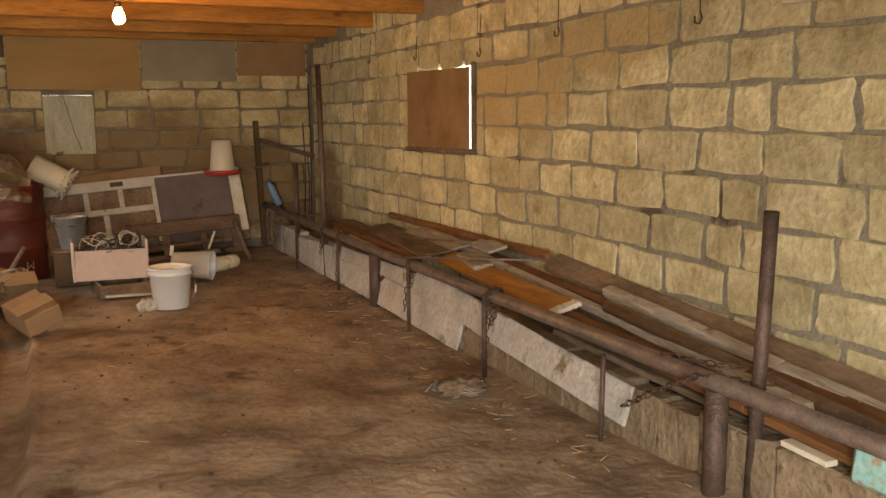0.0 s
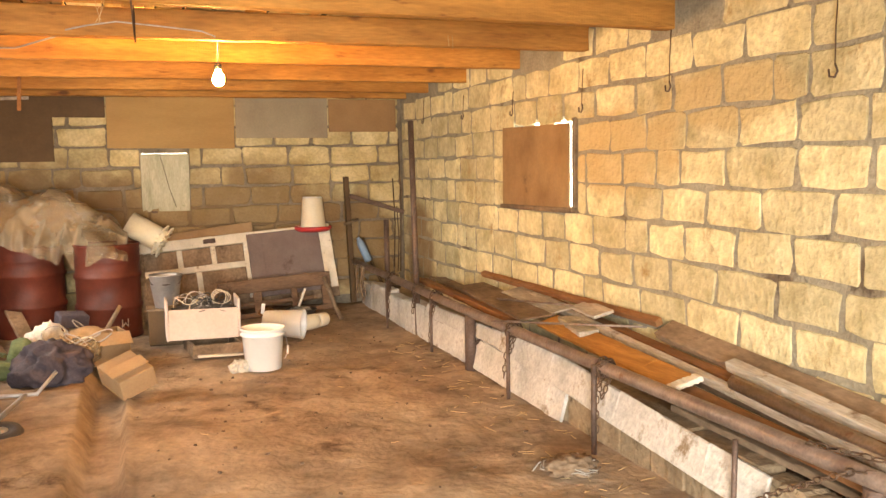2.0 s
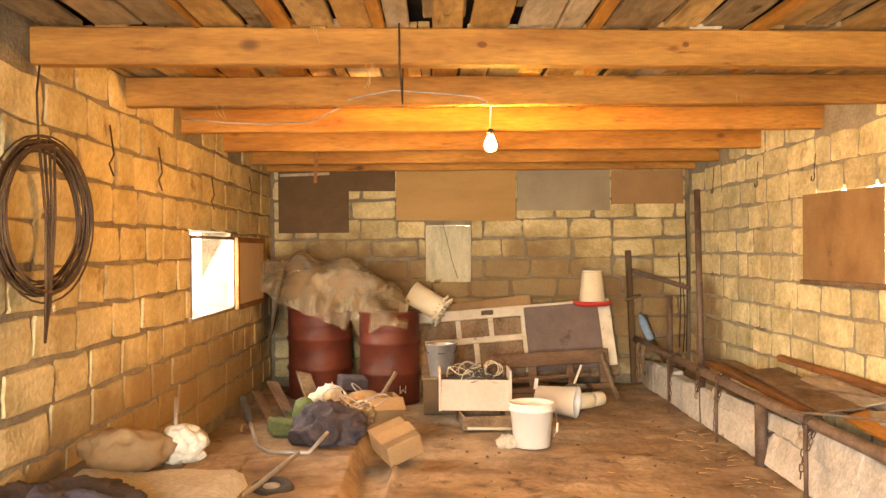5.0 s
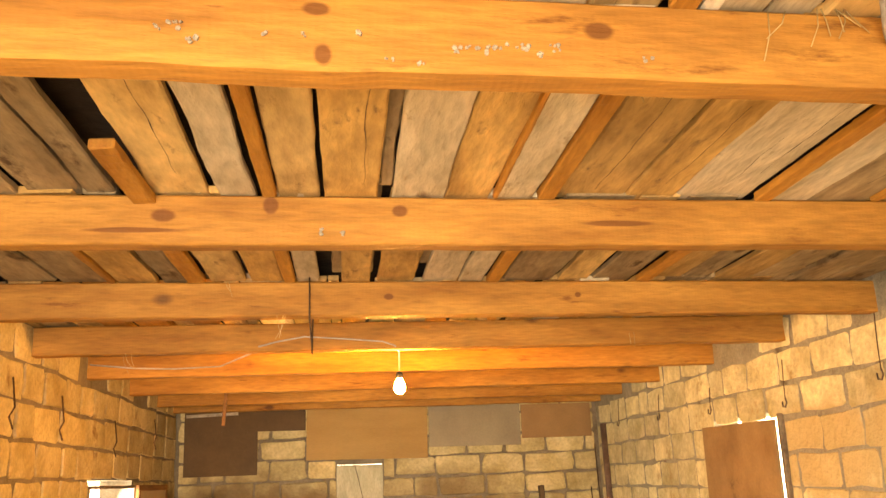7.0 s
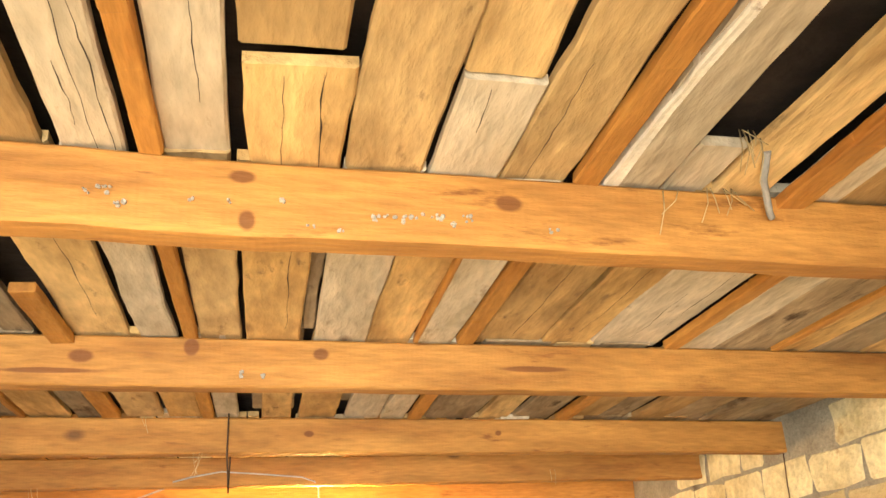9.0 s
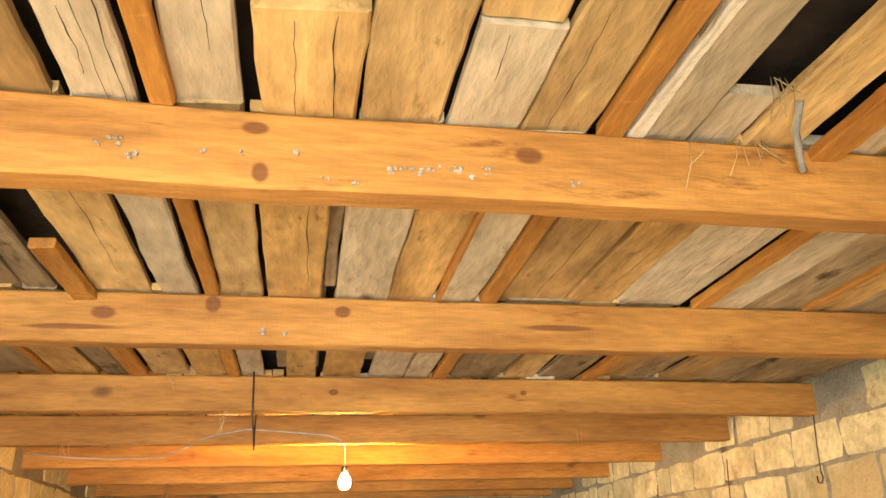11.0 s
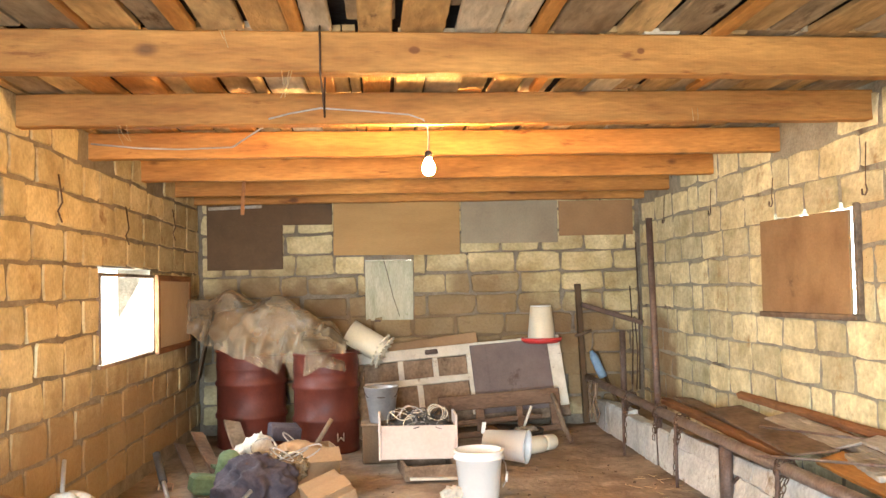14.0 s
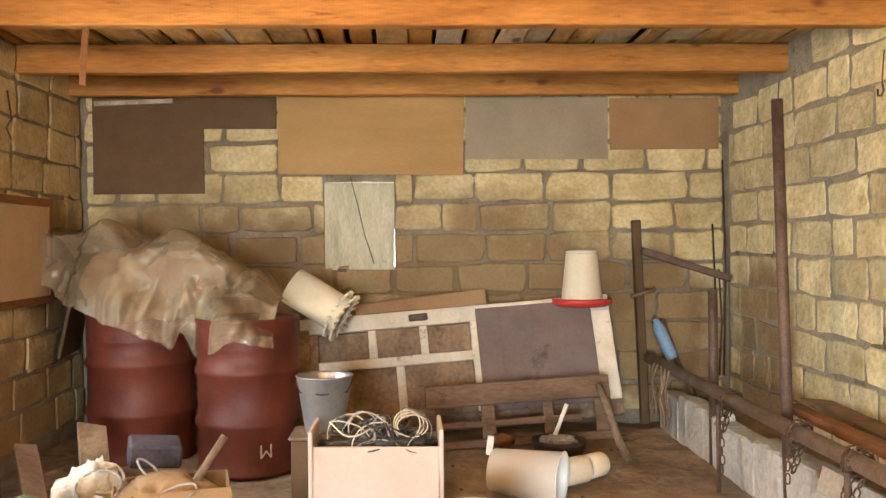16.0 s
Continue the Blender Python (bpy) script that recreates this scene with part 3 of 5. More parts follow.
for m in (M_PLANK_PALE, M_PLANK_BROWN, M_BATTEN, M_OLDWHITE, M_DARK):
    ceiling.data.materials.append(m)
# the shade seen through the board gaps is this sheet's colour
single("loft", bm_box(W, B - S, 0.02, Matrix.Translation((W / 2, (B + S) / 2, H + 0.12))), M_DARK, "near-black sheet painting the loft's shade above the boards", "ceiling", kind="structure")
# added roof sheet, out of view, shuts the top
single("roof", bm_box(W + 0.7, B - S + 0.7, 0.06, Matrix.Translation((W / 2, (B + S) / 2, TOP + 0.03))), M_DARK, "unseen dark roof sheet closing the barn", "roof", kind="structure")

BZ, BH, BT = 2.14, 0.155, 0.085
for i, (ya, yb) in enumerate(BEAMS):
    bm = bm_box(W + 0.1, BT, BH, Matrix.Translation((W / 2, BT / 2, BZ + BH / 2)), 0.006, cuts=40)
    for v in bm.verts:
        v.co.y += beam_y(i, v.co.x) + 0.007 * noise.noise((v.co.x * 1.5, i * 3.1, v.co.z * 4)) + 0.003 * noise.noise((v.co.x * 9, i * 3.1, v.co.z * 9))
        v.co.z += 0.005 * noise.noise((v.co.x * 2.0, i * 5.7, 1)) + (0.003 * noise.noise((v.co.x * 11, i * 2.3, 4)) if v.co.z < BZ + 0.02 else 0.0)
    single("ceiling_beam", bm, M_BEAM, "sawn orange pine ceiling beam with dark knots", "beam", "ceiling beams", "structure")
for i, x, w, cut in ((1, 1.455, 0.046, 0.0), (1, 2.33, 0.055, 0.0), (1, 2.815, 0.07, 0.9), (1, 0.62, 0.05, 0.0), (2, 1.068, 0.068, 0.68), (2, 1.442, 0.042, 0.0), (2, 2.323, 0.058, 0.0), (2, 3.072, 0.058, 0.0), (2, 3.48, 0.03, 0.0), (2, 2.156, 0.016, 0.0), (3, 0.677, 0.03, 0.0), (3, 1.03, 0.075, 0.0), (3, 1.43, 0.05, 0.0), (3, 2.345, 0.06, 0.0), (3, 3.065, 0.065, 0.0), (4, 0.7, 0.05, 0.0), (4, 1.5, 0.05, 0.0), (4, 2.5, 0.05, 0.0), (4, 3.3, 0.05, 0.0)):
    y0, y1 = beam_y(i, x) + 0.08 + cut, beam_y(i + 1, x) + 0.004
    low = 0.03 if cut else 0.006
    bm = bm_between((x - 0.004, y0, H - low + 0.012), (x + 0.004, y1, H - low + 0.012), w, 0.03, 0.004, 0.0015, cuts=8)
    single("ceiling_batten", bm, M_BATTEN, "narrow orange pine batten under the ceiling boards", "batten", "ceiling battens", "structure")

# ---- windows, shutters and wall boards ----


def flat_board(name, x0, x1, z0, z1, y, material, label, tilt=0.0, thick=0.012, category="board"):
    bm = bm_box(x1 - x0, thick, z1 - z0, pose((x0 + x1) / 2, y, (z0 + z1) / 2, 0, tilt, 0), 0.002, cuts=3)
    for v in bm.verts:
        v.co.y -= 0.006 * abs(noise.noise((v.co.x * 2, v.co.z * 3, 4)))
    return single(name, bm, material, label, category, "boards on the back wall")


FACE = B - 0.026
flat_board("wall_board", 0.09, 1.27, 1.95, 2.2, FACE - 0.006, M_BOARD_DARK, "dark brown hardboard strip nailed under the ceiling", 0.3)
flat_board("wall_board", 0.09, 0.8, 1.53, 1.96, FACE, M_BOARD_DARK, "dark square hardboard sheet nailed to the blocks", 0.0)
flat_board("wall_board", 1.28, 2.49, 1.645, 2.17, FACE, M_BOARD_ORANGE, "orange brown plywood sheet nailed to the back wall", 0.7)
flat_board("wall_board", 2.505, 3.445, 1.74, 2.15, FACE - 0.004, M_BOARD_GREY, "grey hardboard sheet with a curled corner", 0.4)
flat_board("wall_board", 3.46, 4.19, 1.8, 2.14, FACE, M_BOARD_BROWN, "light brown hardboard sheet beside the corner", 0.0)
single("wall_lath", bm_box(0.5, 0.02, 0.03, pose(0.36, FACE - 0.03, 2.12, 0, -2, 0), 0.003), M_GREYWOOD, "short grey lath over the dark hardboard", "lath")

# back window: a painted board over the opening
back_window = thing("window_1", ((BACK_WIN[0] + BACK_WIN[1]) / 2, B, BACK_WIN[2]), "small back window closed by a flaking painted board", "window", kind="structure")
part("window_board", bm_box(0.3, 0.018, 0.57, pose(0.075, -0.012, 0.278, 0, 0.6, 0), 0.003), M_PAINTBOARD, back_window, "white and green flaking painted board")
part("window_board", bm_box(0.17, 0.016, 0.571, pose(-0.147, -0.004, 0.278, 0, 0, 0), 0.003), M_PAINTBOARD, back_window, "narrow flaking painted board")
part("hinge", bm_box(0.06, 0.02, 0.02, pose(-0.12, -0.03, -0.01), 0.004), M_RUST, back_window)
part("cord", bm_tube([(-0.06, -0.024, 0.6), (-0.01, -0.026, 0.4), (0.03, -0.026, 0.22), (0.09, -0.026, 0.03)], 0.003, 5), M_RUST, back_window)

# right window: a board shutter that leaves two slits of daylight
right_window = thing("window_2", (W, 3.55, RIGHT_WIN[2]), "side window behind a brown board with bright slits", "window", kind="structure")
bm = bm_box(0.016, 1.11, 0.585, pose(-0.03, 0.027, 0.293, 0.6, 0, 0), 0.003, cuts=3)
part("shutter", bm, M_SHUTTER, right_window, "stained brown board shutter")
part("window_sill", bm_box(0.06, 1.2, 0.035, pose(-0.025, 0.0, -0.005, -0.6, 0, 0), 0.006), M_OLDWOOD, right_window)
part("jamb", bm_box(0.03, 0.035, 0.62, pose(-0.015, -0.575, 0.3, 0, 0, 0), 0.004), M_OLDWOOD, right_window)

# left window: open, its shutter folded back on the wall
left_window = thing("window_3", (0, 4.62, LEFT_WIN[2]), "open side window with a framed shutter folded back", "window", kind="structure")
shutter = part("shutter", bm_box(0.014, 1.02, 0.53, pose(0.05, 1.18, 0.27, 0, 0, 0), 0.002), M_PLY, left_window, "pale plywood shutter panel")
for dy, dz, sy, sz in ((1.18, 0.545, 1.14, 0.045), (1.18, -0.005, 1.14, 0.045), (0.64, 0.27, 0.05, 0.51), (1.72, 0.27, 0.05, 0.51)):
    part("shutter_frame", bm_box(0.03, sy, sz, pose(0.05, dy, dz), 0.004), M_RUSTWOOD, shutter, "reddish wooden batten")
for dy, dz, sy, sz in ((0, 0.556, 1.28, 0.022), (0, -0.012, 1.28, 0.026), (-0.63, 0.285, 0.025, 0.56)):
    part("window_frame", bm_box(0.05, sy, sz, pose(0.0, dy, dz), 0.004), M_OLDWOOD, left_window)
part("window_frame", bm_box(0.05, 0.03, 0.56, pose(0.0, 0.63, 0.285), 0.004), M_OLDWHITE, left_window, "pale worn jamb")

# ---- the feeding trough along the right wall ----
curb = thing("trough_curb", (3.78, 1.7, 0), "low plastered stone curb of the feeding trough", "curb", kind="structure")
y = S + 0.02
rc = random.Random(3)
while y < 6.7:
    length = min(rc.uniform(0.38, 0.62), 6.75 - y)
    h = 0.27 + rc.uniform(-0.02, 0.02)
    piece = bm_box(0.13, length - 0.012, h, pose(0, y + length / 2 - 1.7, h / 2 - 0.02, 0, 0, rc.uniform(-1, 1)), 0.012, 0.006, cuts=3)
    part("curb_stone", piece, M_PLASTER if y > 2.6 else M_CURB, curb)
    y += length
single("trough_bed", bm_box(W - 3.84, B - S, 0.2, Matrix.Translation(((W + 3.84) / 2, (B + S) / 2, 0.06)), 0.01), M_DIRT, "dark earth bed of the feeding trough", "trough", kind="structure")

# whitish boards leaning on the curb
lean = [((3.695, 2.05, 0.1), (3.69, 3.45, 0.13), 0.2), ((3.7, 3.5, 0.13), (3.7, 4.6, 0.11), 0.19), ((3.668, 0.36, 0.17), (3.685, 2.9, 0.33), 0.17), ((3.7, 2.9, 0.3), (3.7, 4.5, 0.27), 0.1)]
for a, b, w in lean:
    single("trough_board", bm_between(a, b, w, 0.022, 0.004, 0.004, cuts=6, up=(-1, 0, 0.25)), M_PLASTER, "whitewashed worn board leaning on the trough curb", "board", "trough boards")

# the steel rail with posts, stakes and tether chains
RX, RZ = 3.655, 0.425
rail = thing("tether_rail", (RX, 1.8, 0), "long rusty steel tether rail on posts", "rail")
part("pipe", bm_tube([(0, -5.4, RZ), (0.0, -1.0, RZ), (-0.01, 1.5, RZ - 0.003), (0.0, 4.98, RZ + 0.015)], 0.033, 14), M_PIPE, rail, "worn rusty pipe")
for y, r in ((-0.17, 0.042), (3.4, 0.04), (-2.6, 0.042)):
    part("post", bm_tube([(0.0, y - 1.8, -0.03), (0, y - 1.8, RZ - 0.025)], r, 12), M_RUST, rail)
part("brace", bm_tube([(0.0, 1.6, 0.16), (0.1, 1.5, 0.3), (0.1, 1.42, 0.4)], 0.012, 6), M_RUST, rail)


def stake(name, x, y, h, r, label, lean_x=0.0, lean_y=0.0, material=None):
    bm = bm_tube([(x, y, -0.03), (x + lean_x / 2, y + lean_y / 2, h / 2), (x + lean_x, y + lean_y, h)], r, 10)
    return single(name, bm, material or M_RUST, label, "post", "steel stakes")


stake("steel_pole", 3.735, 4.86, 1.81, 0.025, "tall rusty steel pole behind the rail", 0.005, 0.12)
stake("steel_stake", 3.735, 5.8, 0.93, 0.026, "rusty steel stake behind the rail", 0.005, 0.02)
stake("steel_pole", 3.735, -0.27, 1.05, 0.026, "rusty steel pole tied to the rail by a chain", -0.02, -0.06)
stake("steel_rod", 3.605, 0.47, 0.38, 0.011, "thin rusty rod standing before the rail", 0.0, -0.01)
stake("steel_rod", 3.6, 1.55, 0.44, 0.014, "rusty rod with a hanging chain", 0.0, 0.0)
stake("steel_rod", 3.6, 2.62, 0.42, 0.012, "rusty rod beside knotted chain", 0.0, 0.0)
stake("steel_rod", 3.6, 4.1, 0.4, 0.011, "rusty rod beneath the rail", 0.0, 0.0)
stake("steel_rod", 3.6, 5.35, 0.4, 0.011, "rusty rod beneath the rail", 0.0, 0.0)


def link_mesh(r=0.011, long=0.03, thick=0.0035):
    pts = []
    for k in range(12):
        a = 2 * math.pi * k / 12
        pts.append((r * math.cos(a), 0, (long - r) * (1 if math.sin(a) > 0 else -1) * (abs(math.sin(a)) > 0.3) * 0.5 + r * math.sin(a)))
    bm = bm_tube(pts, thick, 5, closed=True)
    me = bpy.data.meshes.new("link")
    bm.to_mesh(me)
    bm.free()
    me.materials.append(M_CHAIN)
    return me


LINK = link_mesh()


def chain(points, label):
    """A tether chain of separate links along a polyline."""
    pts = [Vector(p) for p in points]
    th = thing("tether_chain", pts[0], label, "chain", "tether chains")
    step, k = 0.036, 0
    for a, b in zip(pts, pts[1:]):
        d = b - a
        count = max(1, int(d.length / step))
        for i in range(count):
            ob = new("link", LINK)
            p = a + d * (i + 0.5) / count - pts[0]
            q = d.to_track_quat("Z", "Y") @ Euler((0, 0, radians(90 * (k % 2) + 15))).to_quaternion()
            ob.matrix_world = Matrix.Translation(p) @ q.to_matrix().to_4x4()
            ob.parent = th
            k += 1
    return th


def wrap(y, turns, seed):
    r = random.Random(seed)
    pts = []
    for k in range(int(turns * 9)):
        a = 2 * math.pi * k / 9
        pts.append((RX + 0.045 * math.cos(a), y + 0.012 * k / 3 + r.uniform(-0.01, 0.01), RZ + 0.045 * math.sin(a)))
    return pts


for y, tail, seed in ((2.62, 0.3, 1), (1.5, 0.33, 2), (4.1, 0.35, 3), (5.3, 0.33, 4), (4.55, 0.2, 5)):
    r = random.Random(seed)
    p = wrap(y, 2.2, seed)
    p += [(RX - 0.05, y + 0.03, RZ - 0.1), (RX - 0.055 + r.uniform(-0.02, 0.01), y + r.uniform(-0.05, 0.05), RZ - tail)]
    chain(p, "rusty tether chain wound round the rail")
    chain([(RX - 0.04, y + 0.05, RZ), (RX - 0.06, y - 0.03, RZ - 0.14), (RX - 0.05, y - 0.1, RZ - 0.02)], "rusty tether chain looped from the rail")
chain([(RX - 0.02, 0.12, RZ + 0.04), (RX + 0.05, -0.15, RZ + 0.05), (3.79, -0.3, RZ + 0.06), (3.76, -0.33, RZ + 0.02), (RX - 0.045, -0.12, RZ + 0.02), (RX - 0.05, 0.05, RZ - 0.07), (RX - 0.03, 0.35, RZ - 0.24)], "rusty chain tied round pole and rail")
for k in range(5):
    r = random.Random(40 + k)
    y = 6.2 + 0.08 * k
    pts = [(RX - 0.04, y, RZ + 0.02)] + [(RX - 0.05 + r.uniform(-0.02, 0.02), y + r.uniform(-0.04, 0.04), RZ - 0.08 * j) for j in range(1, 5)]
    single("rope_strand", bm_tube(pts, 0.008, 6), M_OLDWOOD, "frayed dirty rope hanging from the rail end", "rope", "ropes on the rail end")

# planks and pipes lying in the trough
LY = [
    ("plank", (4.2, 1.85, 0.52), (4.15, -2.6, 0.23), 0.13, 0.045, M_OLDWOOD, "wide brown plank with a pale end along the wall", (-0.55, 0, 1)),
    ("plank", (4.215, 4.55, 0.53), (4.2, 1.9, 0.55), 0.045, 0.04, M_RUSTWOOD, "narrow rusty brown batten along the wall", (-0.5, 0, 1)),
    ("plank", (4.05, 1.08, 0.5), (4.02, -2.4, 0.22), 0.06, 0.05, M_GREYWOOD, "weathered grey plank in the trough", (-0.25, 0, 1)),
    ("plank", (4.15, 3.5, 0.5), (3.86, -0.4, 0.37), 0.04, 0.04, M_GREYWOOD, "long pale batten slanting over the trough", (-0.2, 0, 1)),
    ("plank", (4.17, 3.2, 0.49), (3.98, -0.7, 0.36), 0.06, 0.045, M_RUSTWOOD, "rusty brown batten in the trough", (-0.3, 0, 1)),
    ("plank", (4.1, 2.9, 0.44), (3.95, -0.9, 0.31), 0.075, 0.04, M_OLDWOOD, "dark brown plank in the trough", (-0.3, 0, 1)),
    ("plank", (3.79, 1.4, 0.42), (3.8, -1.0, 0.29), 0.1, 0.03, M_RUSTWOOD, "rust coloured plank behind the rail", (-0.3, 0, 1)),
    ("plank", (3.93, 2.75, 0.445), (3.79, 1.05, 0.435), 0.15, 0.022, M_ORANGEWOOD, "bright orange plank beside the rail", (-0.3, 0, 1)),
    ("plank", (3.799, 1.1, 0.442), (3.79, 1.03, 0.442), 0.152, 0.024, M_OLDWHITE, "pale broken end of a plank", (-0.3, 0, 1)),
    ("plank", (4.02, 4.35, 0.47), (3.86, 2.75, 0.47), 0.24, 0.016, M_OLDWOOD, "greyish brown panel lying on the planks", (-0.1, 0, 1)),
    ("plank", (4.12, 3.75, 0.5), (4.04, 2.75, 0.5), 0.16, 0.014, M_GREYWOOD, "grey panel offcut lying on the planks", (-0.2, 0, 1)),
    ("plank", (4.0, 2.62, 0.475), (3.9, 2.15, 0.47), 0.12, 0.03, M_GREYWOOD, "short pale grey board on the planks", (-0.1, 0, 1)),
    ("plank", (3.86, 5.1, 0.43), (3.76, 2.85, 0.43), 0.07, 0.04, M_RUSTWOOD, "orange square batten beside the rail", (0, 0, 1)),
    ("plank", (4.1, 5.4, 0.4), (3.98, 3.8, 0.41), 0.16, 0.022, M_OLDWOOD, "brown board lying in the trough", (0.1, 0, 1)),
    ("plank", (3.86, 1.2, 0.29), (3.86, -2.5, 0.19), 0.1, 0.03, M_OLDWOOD, "dark plank low in the trough", (0, 0, 1)),
    ("plank", (4.06, 0.6, 0.36), (4.08, -2.6, 0.19), 0.09, 0.035, M_RUSTWOOD, "brown plank low in the trough", (0, 0, 1)),
    ("plank", (4.16, 2.75, 0.53), (4.08, 2.3, 0.54), 0.13, 0.02, M_GREYWOOD, "short grey board end against the wall", (-0.3, 0, 1)),
]
for name, a, b, w, h, m, label, up in LY:
    bm = bm_between(a, b, w, h, 0.004, 0.003, cuts=8, up=up)
    single(name, bm, m, label, "plank", "planks in the trough")
for a, b, r, label in (((3.93, -2.4, 0.2), (3.93, 0.9, 0.47), 0.034, "grey steel pipe among the planks"), ((3.81, -2.6, 0.31), (3.8, 0.9, 0.33), 0.012, "bright thin conduit in the trough"),
                       ((3.55, 2.75, 0.47), (4.15, 1.95, 0.52), 0.007, "thin dark rod lying over the planks"), ((3.86, 3.4, 0.5), (4.2, 2.6, 0.53), 0.007, "thin rod lying on the planks")):
    single("metal_rod", bm_tube([a, b], r, 10), M_PIPE, label, "pipe", "rods in the trough")
single("painted_block", bm_box(0.14, 0.4, 0.14, pose(3.77, -0.92, 0.33, 0, 6, 4), 0.012, 0.005, cuts=2), M_TURQ, "block with flaking turquoise paint on the curb", "block")
single("painted_batten", bm_between((3.73, -0.62, 0.275), (3.735, -0.42, 0.28), 0.05, 0.02, 0.003), M_OLDWHITE, "short white painted slat on the curb", "slat")

# hooks with wires on the right wall
for y, z, hang in ((6.1, 1.87, 0.22), (4.99, 1.85, 0.18), (3.93, 1.82, 0.16), (2.83, 1.78, 0.25), (1.85, 1.83, 0.3), (0.66, 1.79, 0.36)):
    hook = thing("wall_hook", (W, y, z), "rusty hook hanging from the wall on wire", "hook", "wall hooks")
    part("wire", bm_tube([(-0.03, 0, hang), (-0.035, 0.005, hang / 2), (-0.04, 0, 0.03)], 0.003, 5), M_WIRE, hook)
    part("hook_bend", bm_tube([(-0.04, 0, 0.03), (-0.045, -0.02, 0.0), (-0.05, -0.01, -0.025), (-0.05, 0.02, -0.02), (-0.045, 0.03, 0.01)], 0.0045, 6), M_RUST, hook)
single("wall_beam", bm_box(0.06, 1.5, 0.14, pose(W - 0.03, -0.55, 1.93, 0.8, 0, 0), 0.006), M_BEAM, "short pine beam fixed high on the side wall", "beam")
single("white_batten", bm_box(0.05, 1.3, 0.03, pose(W - 0.05, -0.5, 1.79, 1.5, 0, 0), 0.004), M_OLDWHITE, "white batten fixed under the short beam", "batten")

# ---- things at the back ----


def drum(x, y, r, h, turn, letter):
    d = thing("oil_drum", (x, y, 0), "dark red steel oil drum with rolled ribs", "drum", "red drums", turn=turn)
    prof = [(0, 0.015), (r - 0.02, 0.015), (r - 0.012, 0.0), (r, 0.0), (r, 0.02), (r - 0.008, 0.03)]
    for rib in (0.33, 0.66):
        z = h * rib
        prof += [(r - 0.008, z - 0.03), (r + 0.006, z - 0.012), (r + 0.006, z + 0.012), (r - 0.008, z + 0.03)]
    for k in range(4):
        z = h * 0.8 + 0.024 * k
        prof += [(r - 0.008, z), (r - 0.003, z + 0.012)]
    prof += [(r - 0.008, h - 0.03), (r, h - 0.02), (r + 0.003, h - 0.006), (r - 0.004, h), (r - 0.014, h), (r - 0.018, h - 0.02)]
    part("shell", bm_lathe(prof, 40), M_DRUM, d)
    part("lid", bm_lathe([(r - 0.018, h - 0.018), (0, h - 0.018)], 40), M_RUST, d, "rusty drum lid")
    if letter:
        cu = bpy.data.curves.new("letter", "FONT")
        cu.body, cu.size, cu.extrude = "M", 0.1, 0.001
        tmp = bpy.data.objects.new("letter", cu)
        scene.collection.objects.link(tmp)
        me = bpy.data.meshes.new_from_object(tmp)
        bpy.data.objects.remove(tmp)
        for v in me.vertices:
            a = -radians(62) - (v.co.x - 0.04) / r
            v.co = Vector(((r - 0.004) * math.cos(a), (r - 0.004) * math.sin(a), 0.17 - v.co.y))
        me.materials.clear()
        me.materials.append(M_OLDWHITE)
        tx = new("letter", me)
        tx.parent = d
        tx["label"] = "white painted letter"
    return d


drum(1.25, 5.95, 0.275, 0.81, 0, True)
drum(0.59, 6.27, 0.3, 0.83, 30, False)


def lump(cx, cy, cz, rx, ry, rz, seed, folds=0.22, sub=5, freq=2.6):
    """A crumpled heap: a ball pushed into folds, its base flattened."""
    bm = bmesh.new()
    bmesh.ops.create_icosphere(bm, subdivisions=sub, radius=1.0)
    for v in bm.verts:
        d = v.co.normalized()
        f = 1 - abs(noise.noise((d.x * freq + seed, d.y * freq, d.z * freq * 0.6)))
        g = abs(noise.noise((d.x * freq * 2.7, d.y * freq * 2.7 + seed, d.z * freq * 1.4)))
        k = 1 + folds * (f - 0.75) * 1.7 - folds * 0.55 * g + 0.15 * noise.noise((d.x * 1.2, d.y * 1.2, d.z * 1.2 + seed))
        v.co = Vector((cx + rx * d.x * k, cy + ry * d.y * k, cz + rz * d.z * k))
    return smooth(bm)


def steps(x, rows):
    """A value between the rows (x, value), glided."""
    for (xa, va), (xb, vb) in zip(rows, rows[1:]):
        if x <= xb:
            k = max(0.0, min(1.0, (x - xa) / (xb - xa)))
            return va + (vb - va) * k * k * (3 - 2 * k)
    return rows[-1][1]


